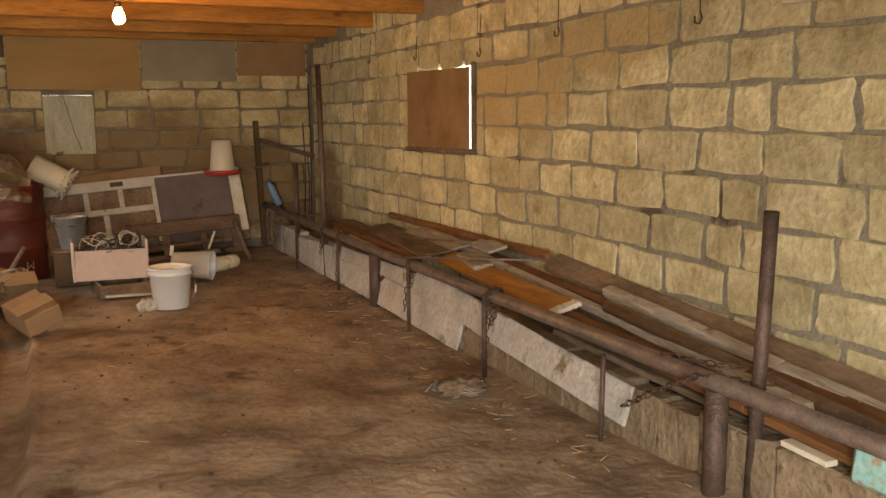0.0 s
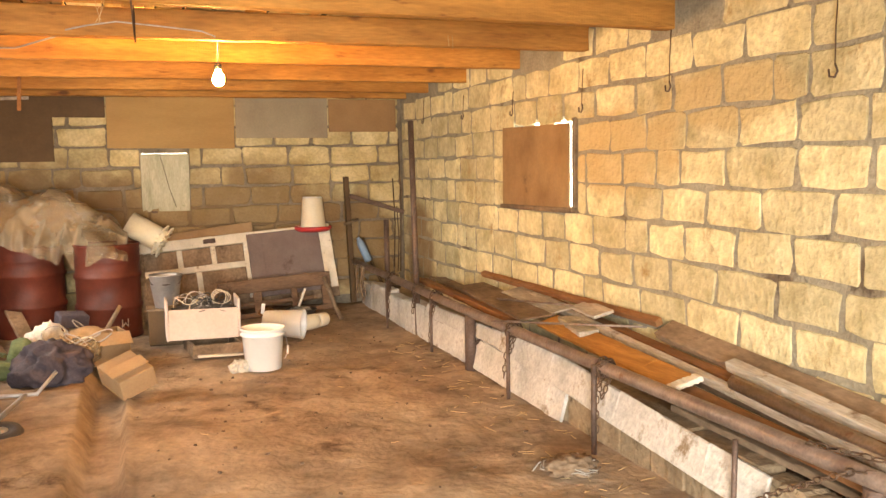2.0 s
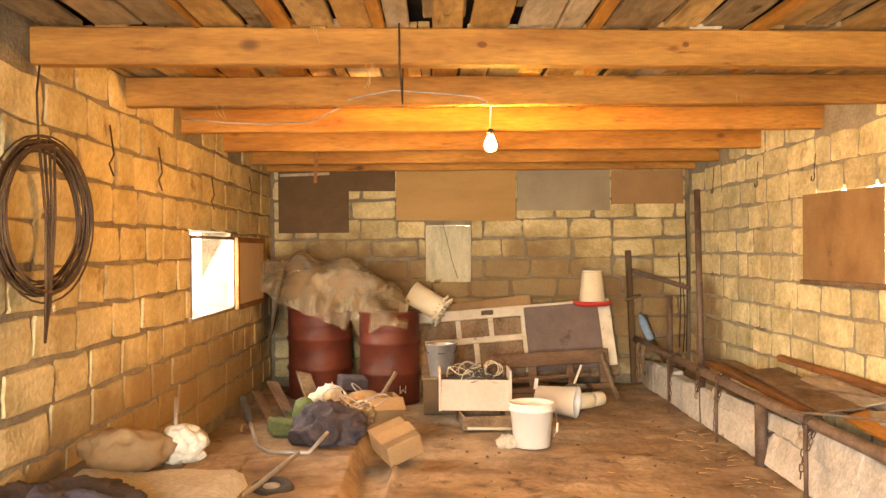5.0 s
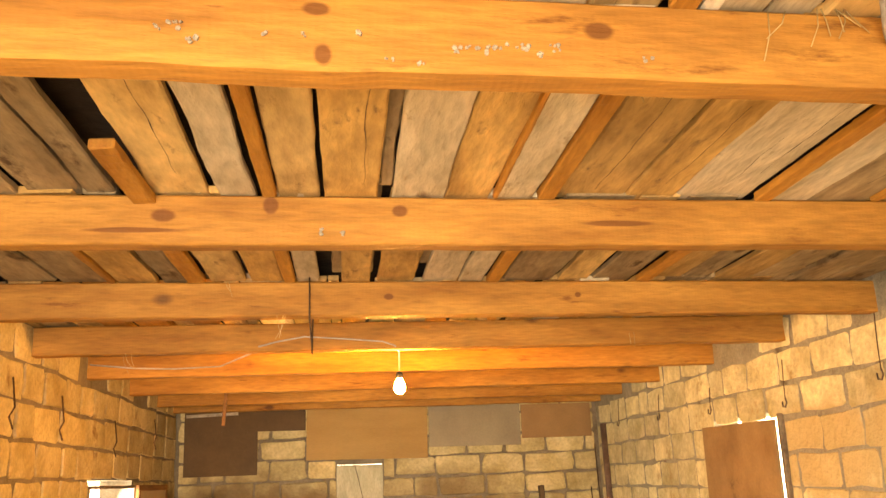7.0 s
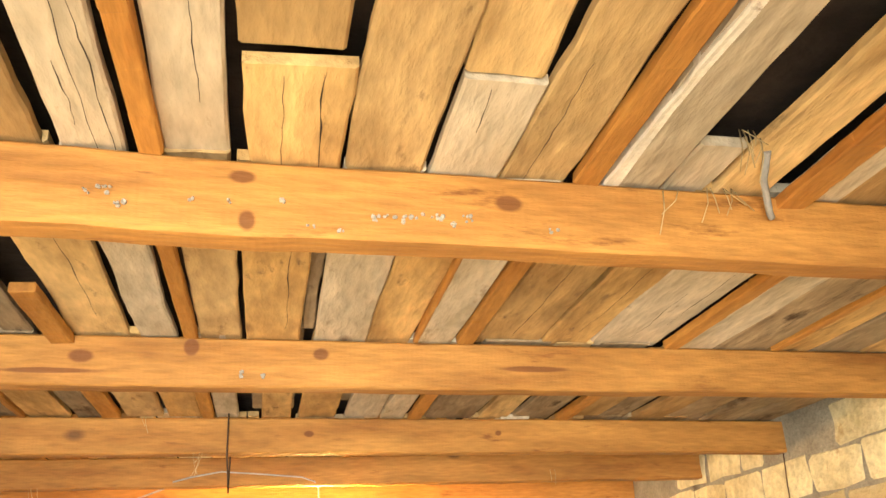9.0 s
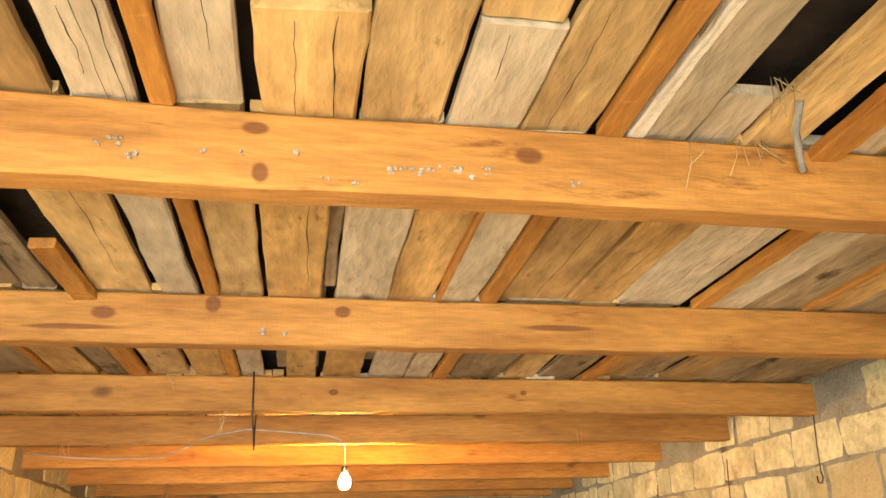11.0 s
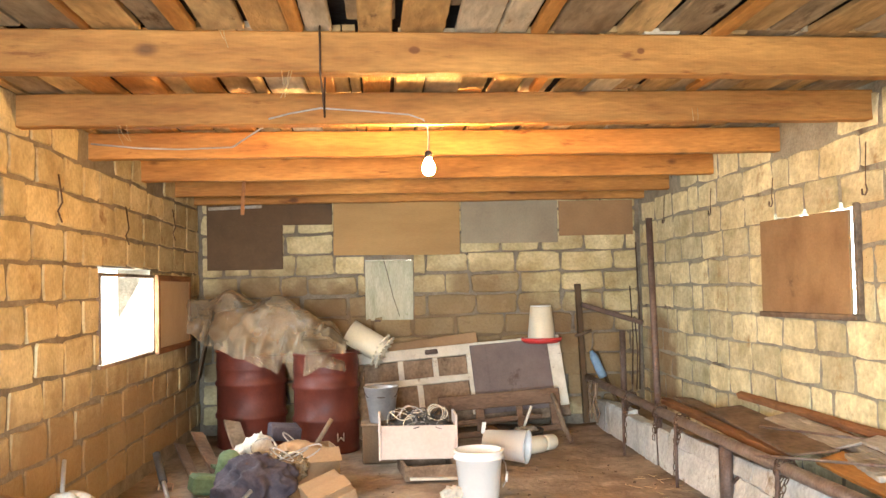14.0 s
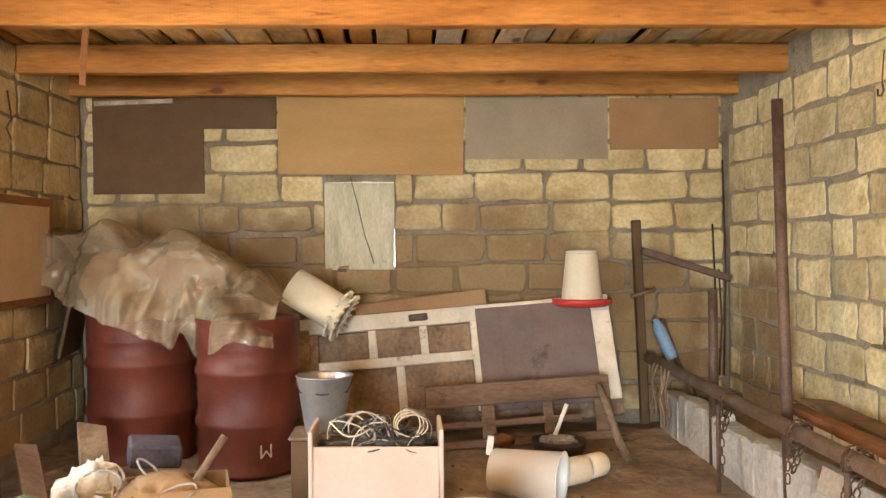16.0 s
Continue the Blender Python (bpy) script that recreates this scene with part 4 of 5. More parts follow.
def plastic_sheet():
    """A film thrown over the drums: it rises at the wall, bulges over the rims and hangs in folds before them."""
    bm = bmesh.new()
    nu, nv = 150, 90
    grid = []
    for i in range(nu + 1):
        u = i / nu
        x = 0.06 + 1.36 * u
        top = steps(x, [(0.06, 1.27), (0.35, 1.33), (0.7, 1.24), (1.05, 1.13), (1.25, 1.04), (1.42, 0.88)])
        low = steps(x, [(0.06, 0.98), (0.3, 0.86), (0.55, 0.74), (0.72, 0.68), (0.86, 0.66), (0.92, 0.76), (1.0, 0.62), (1.12, 0.64), (1.25, 0.7), (1.42, 0.66)])
        front = steps(x, [(0.06, 6.2), (0.4, 5.98), (0.72, 5.93), (0.95, 5.85), (1.3, 5.62), (1.42, 5.7)])
        col = []
        for j in range(nv + 1):
            v = j / nv
            if v < 0.3:
                k = v / 0.3
                y, z = 6.72 - 0.42 * k, top - 0.16 * (1 - k) ** 2
            else:
                k = (v - 0.3) / 0.7
                a = k * math.pi / 2
                y, z = 6.3 + (front - 6.3) * math.sin(a) ** 0.75, low + (top - low) * max(0.0, math.cos(a)) ** 0.8
            hang = max(0.0, (v - 0.3) / 0.7)
            warp = noise.noise((u * 3.0, v * 2.0, 4))
            fold = abs(noise.noise((u * 7.5 + 1.6 * v + warp, v * 1.7, 1.0)))
            fine = abs(noise.noise((u * 19 + 5 * v + 2 * warp, v * 5.5, 6.0)))
            crush = noise.noise((u * 4.2, v * 3.4, 8.0))
            push = (0.11 * (0.3 - fold) + 0.06 * (0.3 - fine)) * (0.45 + 0.55 * hang) + 0.13 * crush + 0.012 * noise.noise((u * 30, v * 16, 2.0))
            col.append(bm.verts.new((x + 0.05 * warp + 0.03 * crush, y - push, z + 0.6 * push * (1 - hang) + 0.05 * crush)))
        grid.append(col)
    for a, b in zip(grid, grid[1:]):
        for j in range(nv):
            bm.faces.new((a[j], a[j + 1], b[j + 1], b[j])).smooth = True
    return bm


single("plastic_sheet", plastic_sheet(), M_FILM, "crumpled dusty clear plastic sheet thrown over the drums", "plastic sheet")
single("stuffed_sack", lump(0.62, 6.42, 1.0, 0.42, 0.2, 0.2, 3.0, 0.2, 4), M_CARD, "tan stuffed sack under the plastic sheet", "sack")
single("leaning_board", bm_box(0.02, 0.5, 0.62, pose(0.16, 6.5, 0.86, 0, 12, 8), 0.004), M_BOARD_DARK, "dark board leaning in the corner behind drums", "board")

# the old door lying on its side against the wall
door = thing("old_door", (1.49, 6.5, -0.01), "old door with flaking white paint leaning on its side", "door")
lean_m = pose(0, 0, 0, -17, 0, 0) @ pose(0, 0, 0, 0, -4.2, 0)


def slat(u0, u1, v0, v1, depth, name, material, label="", y=0.0, skew=0.0):
    bm = bm_box(u1 - u0, depth, v1 - v0, lean_m @ pose((u0 + u1) / 2, y, (v0 + v1) / 2, 0, skew, 0), 0.005, 0.002, cuts=4)
    return part(name, bm, material, door, label)


slat(0.0, 1.95, 0.66, 0.76, 0.045, "top_rail", M_OLDWHITE, "flaking white rail")
slat(0.0, 1.95, 0.0, 0.1, 0.045, "bottom_rail", M_OLDWOOD)
slat(0.0, 0.11, 0.1, 0.66, 0.045, "stile", M_OLDWOOD)
slat(1.82, 1.95, 0.1, 0.66, 0.045, "stile", M_OLDWHITE)
slat(1.06, 1.12, 0.1, 0.66, 0.04, "mullion", M_OLDWHITE)
slat(1.1, 1.83, 0.09, 0.735, 0.02, "door_panel", M_PURPLE, "worn greyish brown panel", y=-0.022)
slat(0.1, 1.07, 0.42, 0.48, 0.035, "glazing_bar", M_OLDWHITE, y=-0.004)
slat(0.42, 0.47, 0.48, 0.66, 0.03, "glazing_bar", M_OLDWHITE)
slat(0.74, 0.79, 0.48, 0.66, 0.03, "glazing_bar", M_OLDWHITE)
slat(0.58, 0.63, 0.1, 0.42, 0.03, "glazing_bar", M_OLDWHITE)
# added brown sheet, its colour gives the dark of the open cells
slat(0.11, 1.06, 0.1, 0.66, 0.012, "backing", M_OLDWOOD, "brown sheet added behind the open door cells", y=0.03)
slat(0.68, 0.8, 0.69, 0.735, 0.012, "lock_plate", M_RUST, "rusty lock plate", y=-0.027)
single("plank", bm_box(0.84, 0.025, 0.16, pose(2.2, 6.83, 0.77, -6, -6.5, 0), 0.004), M_CARD, "pale brown plank propped behind the door", "plank")
single("side_plank", bm_between((1.5, 6.35, 0.0), (1.47, 6.62, 0.66), 0.07, 0.025, 0.004, up=(0, 1, 0)), M_OLDWOOD, "narrow brown plank leaning beside the door", "plank")

drawer = thing("drawer_frame", (2.22, 6.2, 0.0), "broken dark brown furniture frame leaning low", "furniture frame")
dm = pose(0, 0, 0, -14, 0, 0) @ pose(0, 0, 0.0, 0, -3, 0)
for u0, u1, v0, v1 in ((0, 1.08, 0.24, 0.37), (0, 1.08, 0.0, 0.05), (0, 0.06, 0.05, 0.24), (0.32, 0.4, 0.05, 0.24), (0.68, 0.74, 0.05, 0.24), (0.0, 0.9, 0.115, 0.155), (0.98, 1.08, 0.05, 0.24)):
    part("frame_bar", bm_box(u1 - u0, 0.03, v1 - v0, dm @ pose((u0 + u1) / 2, 0, (v0 + v1) / 2), 0.006), M_DARKWOOD, drawer)
single("curved_arm", bm_tube([(3.18, 6.08, 0.38), (3.2, 6.0, 0.3), (3.24, 5.88, 0.12), (3.28, 5.8, 0.02)], 0.022, 8), M_OLDWOOD, "curved wooden arm leaning on the furniture frame", "chair arm")
single("crumpled_leaf", lump(2.62, 6.02, 0.1, 0.08, 0.05, 0.04, 6.0, 0.35, 3), M_RUSTWOOD, "crumpled orange scrap by the furniture frame", "scrap")

# poultry feeder
feeder = thing("poultry_feeder", (3.21, 6.7, 0.785), "cream poultry feeder with a red tray on the door", "feeder")
part("tray", bm_lathe([(0, 0.01), (0.15, 0.0), (0.185, 0.02), (0.19, 0.05), (0.18, 0.052), (0.17, 0.03), (0.1, 0.03)], 36), M_RED, feeder, "red plastic tray")
hopper = part("hopper", bm_lathe([(0.128, 0.03), (0.128, 0.05), (0.1, 0.33), (0.096, 0.336), (0.0, 0.337)], 32), M_CREAM, feeder, "cream plastic hopper")
part("cap", bm_lathe([(0.098, 0.338), (0.1, 0.345), (0.09, 0.352), (0.0, 0.354)], 32), M_WHITE, hopper, "white cap")

# plucker tub with rubber fingers
ax = Vector((0.32, -0.06, -0.2)).normalized()
tubm = Matrix.Translation((1.44, 6.36, 0.955)) @ ax.to_track_quat("Z", "Y").to_matrix().to_4x4()
tub = thing("plucker_tub", (0, 0, 0), "cream tub ringed with rubber fingers lying on the door", "tub")
barrel = part("barrel", bm_lathe([(0.0, 0.06), (0.098, 0.05), (0.098, 0.0), (0.112, 0.0), (0.112, 0.34), (0.1, 0.36), (0.1, 0.33)], 32, tubm), M_CREAM, tub)
for ring, z in ((0, 0.345), (1, 0.3), (2, 0.02)):
    for k in range(18):
        a = 2 * math.pi * (k + 0.5 * ring) / 18
        if ring == 2:
            base, tip = Vector((0.095 * math.cos(a), 0.095 * math.sin(a), z)), Vector((0.045 * math.cos(a), 0.045 * math.sin(a), z - 0.01))
        else:
            base, tip = Vector((0.1 * math.cos(a), 0.1 * math.sin(a), z)), Vector((0.155 * math.cos(a), 0.155 * math.sin(a), z + 0.02))
        f = bm_tube([base, (base + tip) / 2, tip], 0.009, 6)
        f.transform(tubm)
        part("finger", f, M_CREAM, barrel)

# pale drawer box of cables on a low crate
crate = thing("low_crate", (2.03, 4.86, 0), "small old wooden crate on the floor", "crate", turn=6)
for sx, sy, sz, px, py, pz in ((0.38, 0.02, 0.1, 0, -0.22, 0.05), (0.38, 0.02, 0.1, 0, 0.22, 0.05), (0.02, 0.42, 0.1, -0.18, 0, 0.05), (0.02, 0.42, 0.1, 0.18, 0, 0.05), (0.36, 0.42, 0.012, 0, 0, 0.012)):
    part("side", bm_box(sx, sy, sz, pose(px, py, pz), 0.003), M_OLDWOOD, crate)
part("top_edge", bm_box(0.36, 0.03, 0.018, pose(0.02, -0.245, 0.012, 0, 3, 3), 0.003), M_OLDWHITE, crate, "pale loose strip")
box = thing("cable_box", (1.97, 5.02, 0.1), "pale painted drawer box full of cables", "box")
part("front", bm_box(0.53, 0.018, 0.24, pose(0, -0.14, 0.12, 0, 1, 0), 0.003), M_PINKBOX, box)
part("back", bm_box(0.53, 0.018, 0.24, pose(0, 0.15, 0.12), 0.003), M_OLDWOOD, box)
for sx in (-0.275, 0.275):
    part("end_panel", bm_box(0.018, 0.32, 0.31, pose(sx, 0, 0.155), 0.004), M_PINKBOX, box)
part("bottom", bm_box(0.53, 0.28, 0.012, pose(0, 0.005, 0.012), 0.002), M_OLDWOOD, box)
rc = random.Random(11)
for k in range(30):
    centre = Vector((1.97 + rc.uniform(-0.15, 0.17), 5.02 + rc.uniform(-0.06, 0.07), 0.35 + rc.uniform(-0.02, 0.06)))
    r0, turn = rc.uniform(0.045, 0.095), Euler((rc.uniform(-1.3, 1.3), rc.uniform(-0.8, 0.8), rc.uniform(0, 6.28)))
    pts = []
    for j in range(22):
        a = 2 * math.pi * j / 22
        p = Vector((r0 * math.cos(a) * 1.25, r0 * math.sin(a), 0.012 * math.sin(3 * a + k)))
        p.rotate(turn)
        pts.append(centre + p)
    single("cable_coil", bm_tube(pts, rc.choice([0.0025, 0.003, 0.004]), 6, closed=True), rc.choice([M_CABLE, M_DKCABLE, M_CABLE, M_DKCABLE, M_CREAM]), "tangled loop of old cable in the box", "cable", "cables in the box")
for k in range(3):
    pts = [(2.1 + 0.012 * k + 0.058 * math.cos(j * 0.3) * (1 + 0.07 * k), 4.99 - 0.02 * k - 0.02 * math.sin(j * 0.3), 0.41 + (0.066 - 0.007 * k) * math.sin(j * 0.3)) for j in range(21)]
    single("cable_coil", bm_tube(pts, 0.003, 6, closed=True), M_CREAM, "round coil of cream cable standing in the box", "cable", "cables in the box")
single("cable_fill", lump(1.97, 5.03, 0.27, 0.25, 0.12, 0.1, 2.0, 0.5, 5, 4.5), M_DKCABLE, "dark heap of wires filling the box", "cable")

stand = thing("dark_stand", (1.7, 5.4, 0), "dark wooden stand under the metal bucket", "stand")
part("carcass", bm_box(0.28, 0.24, 0.285, pose(0, 0, 0.1425), 0.006), M_BOARD_DARK, stand)
part("top", bm_box(0.3, 0.26, 0.015, pose(0, 0, 0.2925), 0.003), M_OLDWOOD, stand)
pail = thing("metal_pail", (1.71, 5.38, 0.3), "dull galvanised metal pail", "bucket")
part("shell", bm_lathe([(0, 0.008), (0.088, 0.0), (0.092, 0.01), (0.132, 0.265), (0.138, 0.27), (0.132, 0.275), (0.126, 0.262), (0.086, 0.02), (0, 0.02)], 32), M_GALV, pail)
part("handle", bm_tube([(-0.135, 0, 0.25), (-0.11, -0.06, 0.2), (0, -0.135, 0.2), (0.11, -0.06, 0.2), (0.135, 0, 0.25)], 0.004, 6), M_RUST, pail)

# white bucket
bucket = thing("white_bucket", (2.32, 4.08, 0.0), "white plastic bucket standing on the floor", "bucket", turn=20)
part("shell", bm_lathe([(0, 0.012), (0.118, 0.0), (0.125, 0.006), (0.146, 0.245), (0.158, 0.25), (0.158, 0.262), (0.148, 0.264), (0.148, 0.285), (0.16, 0.29), (0.16, 0.302), (0.152, 0.305), (0.145, 0.295), (0.122, 0.02), (0, 0.018)], 44), M_WHITE, bucket)
handle = part("handle", bm_tube([(0.15, 0.04, 0.27), (0.175, -0.03, 0.2), (0.15, -0.09, 0.12), (0.1, -0.13, 0.08)], 0.0035, 6), M_GALV, bucket, "wire handle")
part("grip", bm_tube([(0.165, -0.065, 0.155), (0.14, -0.1, 0.105)], 0.008, 8), M_WHITE, handle, "white grip")
single("rag", lump(2.15, 4.05, 0.035, 0.075, 0.05, 0.05, 9.0, 0.6, 4, 1.6), M_PAPER, "white rag lying beside the bucket", "rag")

# things lying round the basin
m = Matrix.Translation((2.5, 5.3, 0.125)) @ Vector((0.36, -0.16, -0.02)).to_track_quat("Z", "Y").to_matrix().to_4x4()
can = thing("fallen_bucket", (0, 0, 0), "dirty white bucket lying on its side", "bucket")
part("shell", bm_lathe([(0, 0.01), (0.095, 0.0), (0.1, 0.01), (0.124, 0.33), (0.13, 0.335), (0.124, 0.34), (0.118, 0.325), (0.092, 0.02), (0, 0.02)], 32, m), M_WHITE, can)
part("spout", bm_box(0.03, 0.02, 0.09, pose(2.49, 5.3, 0.24, 0, 8, 0), 0.004), M_WHITE, can)
for (x0, y0, x1, y1, r) in ((2.84, 5.42, 2.98, 5.5, 0.068), (3.0, 5.55, 3.09, 5.62, 0.062)):
    m = Matrix.Translation((x0, y0, r)) @ Vector((x1 - x0, y1 - y0, 0)).to_track_quat("Z", "Y").to_matrix().to_4x4()
    length = math.hypot(x1 - x0, y1 - y0)
    single("plastic_jar", bm_lathe([(0, 0), (r - 0.006, 0), (r, 0.008), (r, length - 0.01), (r - 0.006, length), (0, length)], 24, m), M_CREAM, "cream plastic jar lying on the floor", "jar", "fallen jars")
basin = thing("black_basin", (2.93, 5.98, 0), "black rubber basin holding grey rubble", "basin")
part("bowl", bm_lathe([(0, 0.01), (0.12, 0.0), (0.145, 0.09), (0.152, 0.11), (0.144, 0.112), (0.118, 0.02), (0, 0.02)], 32), M_BLACK, basin)
single("rubble", lump(2.93, 5.98, 0.1, 0.1, 0.1, 0.035, 5.0, 0.4, 4), M_CEMENT, "grey rubble heaped in the basin", "rubble")
single("stick", bm_tube([(2.9, 5.98, 0.1), (2.98, 5.99, 0.3)], 0.012, 8), M_OLDWHITE, "pale stick standing in the basin", "stick")

# corner post with its bar and bottle
post = thing("corner_post", (3.63, 6.88, 0), "dark wooden corner post with a slanting bar", "post")
part("upright", bm_box(0.055, 0.055, 1.33, pose(0.0, 0, 0.665, 0, -2.2, 0), 0.006), M_BOARD_DARK, post)
part("bar", bm_between((0.0, -0.045, 1.13), (0.6, 0.0, 0.94), 0.045, 0.045, 0.004), M_RUST, post)
part("peg", bm_tube([(-0.07, -0.04, 0.83), (0.09, -0.04, 0.88)], 0.014, 8), M_OLDWOOD, post)
bm = bm_lathe([(0, 0), (0.035, 0.0), (0.039, 0.01), (0.039, 0.2), (0.028, 0.24), (0.018, 0.25), (0.018, 0.27), (0, 0.27)], 20, Matrix.Translation((3.78, 6.68, 0.45)) @ Vector((-0.1, 0.02, 0.24)).to_track_quat("Z", "Y").to_matrix().to_4x4())
single("blue_bottle", bm, M_BLUE, "pale blue plastic bottle leaning behind the rail", "bottle")
single("hose", bm_tube([(3.76, 6.83, 0.68), (3.83, 6.74, 0.42), (3.92, 6.66, 0.2), (4.06, 6.5, 0.18)], 0.018, 8), M_BOARD_DARK, "brown hose bent behind the rail", "hose")
for k, (x, z0, z1) in enumerate(((4.2, 0.3, 1.72), (4.13, 0.35, 1.3), (4.17, 0.3, 1.0))):
    single("hanging_wire", bm_tube([(x, 6.93, z1), (x + 0.015, 6.92, (z0 + z1) / 2), (x - 0.01, 6.9, z0)], 0.006, 6), M_WIRE, "rusty wire hanging down the wall corner", "wire", "corner wires")

# ---- junk along the left wall ----
carton = thing("open_carton", (1.16, 4.72, 0.02), "open cardboard carton full of scraps", "carton", turn=14)
for sx, sy, px, py, rz_ in ((0.44, 0.008, 0, -0.18, 0), (0.44, 0.008, 0, 0.18, 0), (0.008, 0.36, -0.22, 0, 0), (0.008, 0.36, 0.22, 0, 0)):
    part("wall", bm_box(sx, sy, 0.22, pose(px, py, 0.11), 0.001), M_CARD, carton)
part("flap", bm_box(0.44, 0.13, 0.006, pose(0, -0.23, 0.2, 35, 0, 0)), M_CARD, carton)
part("base", bm_box(0.43, 0.35, 0.006, pose(0, 0, 0.006)), M_CARD, carton)
rj = random.Random(21)
single("scrap", lump(1.14, 4.72, 0.18, 0.2, 0.16, 0.1, 7.0, 0.4, 4), M_CARD, "scraps of card filling the carton", "scraps")
single("pale_stick", bm_tube([(1.22, 4.7, 0.2), (1.36, 4.78, 0.42)], 0.016, 8), M_OLDWOOD, "pale stick poking out of the carton", "stick")
for k in range(7):
    cx, cy, r0, z0 = rj.uniform(0.85, 1.2), rj.uniform(4.3, 4.75), rj.uniform(0.05, 0.11), rj.uniform(0.22, 0.32)
    pts = [(cx + r0 * math.cos(a * 0.33), cy + r0 * 0.6 * math.sin(a * 0.33), z0 + 0.05 * math.sin(a * 0.33 + k)) for a in range(19)]
    single("wire_loop", bm_tube(pts, 0.005, 6), rj.choice([M_CABLE, M_CREAM]), "pale plastic cord looped over the junk", "cord", "cords on the junk")
single("white_sack", lump(0.84, 4.72, 0.16, 0.13, 0.12, 0.17, 12.0, 0.5, 4, 1.8), M_PAPER, "crumpled white cloth sack on the junk", "sack")
single("dark_bag", lump(0.93, 4.1, 0.13, 0.24, 0.2, 0.17, 15.0, 0.4, 5, 1.7), M_BAG, "dark purple plastic bag, full and crumpled", "bag")
single("clear_bag", lump(1.1, 4.42, 0.16, 0.12, 0.1, 0.1, 17.0, 0.4, 4), M_FILM, "crumpled clear bag on the junk", "bag")
single("green_can", bm_lathe([(0, 0), (0.07, 0), (0.075, 0.01), (0.075, 0.2), (0.05, 0.23), (0, 0.23)], 20, pose(0.66, 4.5, 0.08, 30, 20, 0)), M_GREEN, "dull green can among the junk", "can")
single("green_can", bm_box(0.2, 0.16, 0.12, pose(0.58, 4.3, 0.1, 0, 10, 25), 0.02), M_GREEN, "dull green lump of scrap by the wall", "scrap")
single("red_tube", bm_tube([(0.64, 4.9, 0.2), (0.76, 4.86, 0.14)], 0.018, 8), M_RED, "short red tube on the junk", "tube")
single("dark_box", bm_box(0.22, 0.16, 0.1, pose(1.0, 5.05, 0.3, 8, 6, 20), 0.01), M_BAG, "dark metal box on the junk", "box")
for a, b, w, m_ in (((0.55, 4.95, 0.0), (0.3, 5.4, 0.26), 0.1, M_DARKWOOD), ((0.42, 4.8, 0.0), (0.2, 5.25, 0.2), 0.08, M_DARKWOOD), ((0.7, 5.2, 0.05), (0.52, 5.65, 0.3), 0.14, M_OLDWOOD)):
    single("leaning_plank", bm_between(a, b, w, 0.022, 0.004, up=(0.5, -0.5, 0.7)), m_, "dark brown plank end leaning by the wall", "plank", "leaning planks")
for k in range(14):
    x, y = rj.uniform(0.25, 1.05), rj.uniform(4.2, 5.4)
    single("scrap_piece", bm_box(rj.uniform(0.05, 0.16), rj.uniform(0.04, 0.12), rj.uniform(0.02, 0.07), pose(x, y, 0.04 + rj.uniform(0, 0.06), rj.uniform(-25, 25), rj.uniform(-25, 25), rj.uniform(0, 180)), 0.004),
           rj.choice([M_OLDWOOD, M_CARD, M_BOARD_DARK, M_PAPER, M_GREEN]), "small scrap in the junk heap", "scrap", "junk scraps")
smallbox = thing("tilted_carton", (1.4, 3.72, 0.03), "small closed carton tipped on its edge", "carton")
part("body", bm_box(0.24, 0.3, 0.14, pose(0, 0, 0.09, 14, -18, 24), 0.004), M_CARD, smallbox)
part("flap", bm_box(0.25, 0.1, 0.005, pose(0.0, -0.1, 0.165, 22, -18, 24), 0.001), M_CARD, smallbox)

bike = thing("scooter_frame", (0.6, 3.3, 0), "chrome handlebar frame with a black grip lying by the wall", "scooter")
part("handlebar", bm_tube([(-0.08, 0.12, 0.33), (0.0, -0.05, 0.2), (0.08, -0.12, 0.18), (0.32, -0.15, 0.18), (0.42, -0.05, 0.28)], 0.012, 8), M_GALV, bike, "chrome tube")
part("grip", bm_tube([(-0.14, 0.24, 0.44), (-0.12, 0.2, 0.4), (-0.07, 0.1, 0.31)], 0.022, 10), M_BLACK, bike, "black rubber grip")
part("stem", bm_tube([(0.26, -0.15, 0.18), (0.12, -0.6, 0.12), (0.02, -0.95, 0.1)], 0.014, 8), M_GALV, bike)
wheel = part("wheel", bm_lathe([(0.05, -0.02), (0.11, -0.025), (0.125, 0), (0.11, 0.025), (0.05, 0.02), (0.05, -0.02)], 28, pose(0.15, -0.4, 0.04, 8, 0, 0)), M_BLACK, bike, "black rubber wheel")
part("hub", bm_lathe([(0, -0.022), (0.048, -0.02), (0.048, 0.02), (0, 0.022)], 20, pose(0.15, -0.4, 0.04, 8, 0, 0)), M_GALV, wheel, "grey hub")

bench = thing("low_bench", (0.42, 1.35, 0), "low rough bench covered with scraps by the wall", "bench")
for k in range(3):
    part("plank", bm_box(0.24, 1.5, 0.03, pose(-0.25 + 0.25 * k, 0, 0.4), 0.005, 0.003, cuts=4), M_OLDWOOD, bench)
for sx in (-0.3, 0.34):
    for sy in (-0.65, 0.62):
        part("leg", bm_box(0.05, 0.05, 0.4, pose(sx, sy, 0.19), 0.005), M_OLDWOOD, bench)
part("rail", bm_box(0.03, 1.3, 0.06, pose(0.34, 0, 0.33), 0.004), M_OLDWOOD, bench)
sheet = bmesh.new()
bmesh.ops.create_grid(sheet, x_segments=14, y_segments=18, size=0.5)
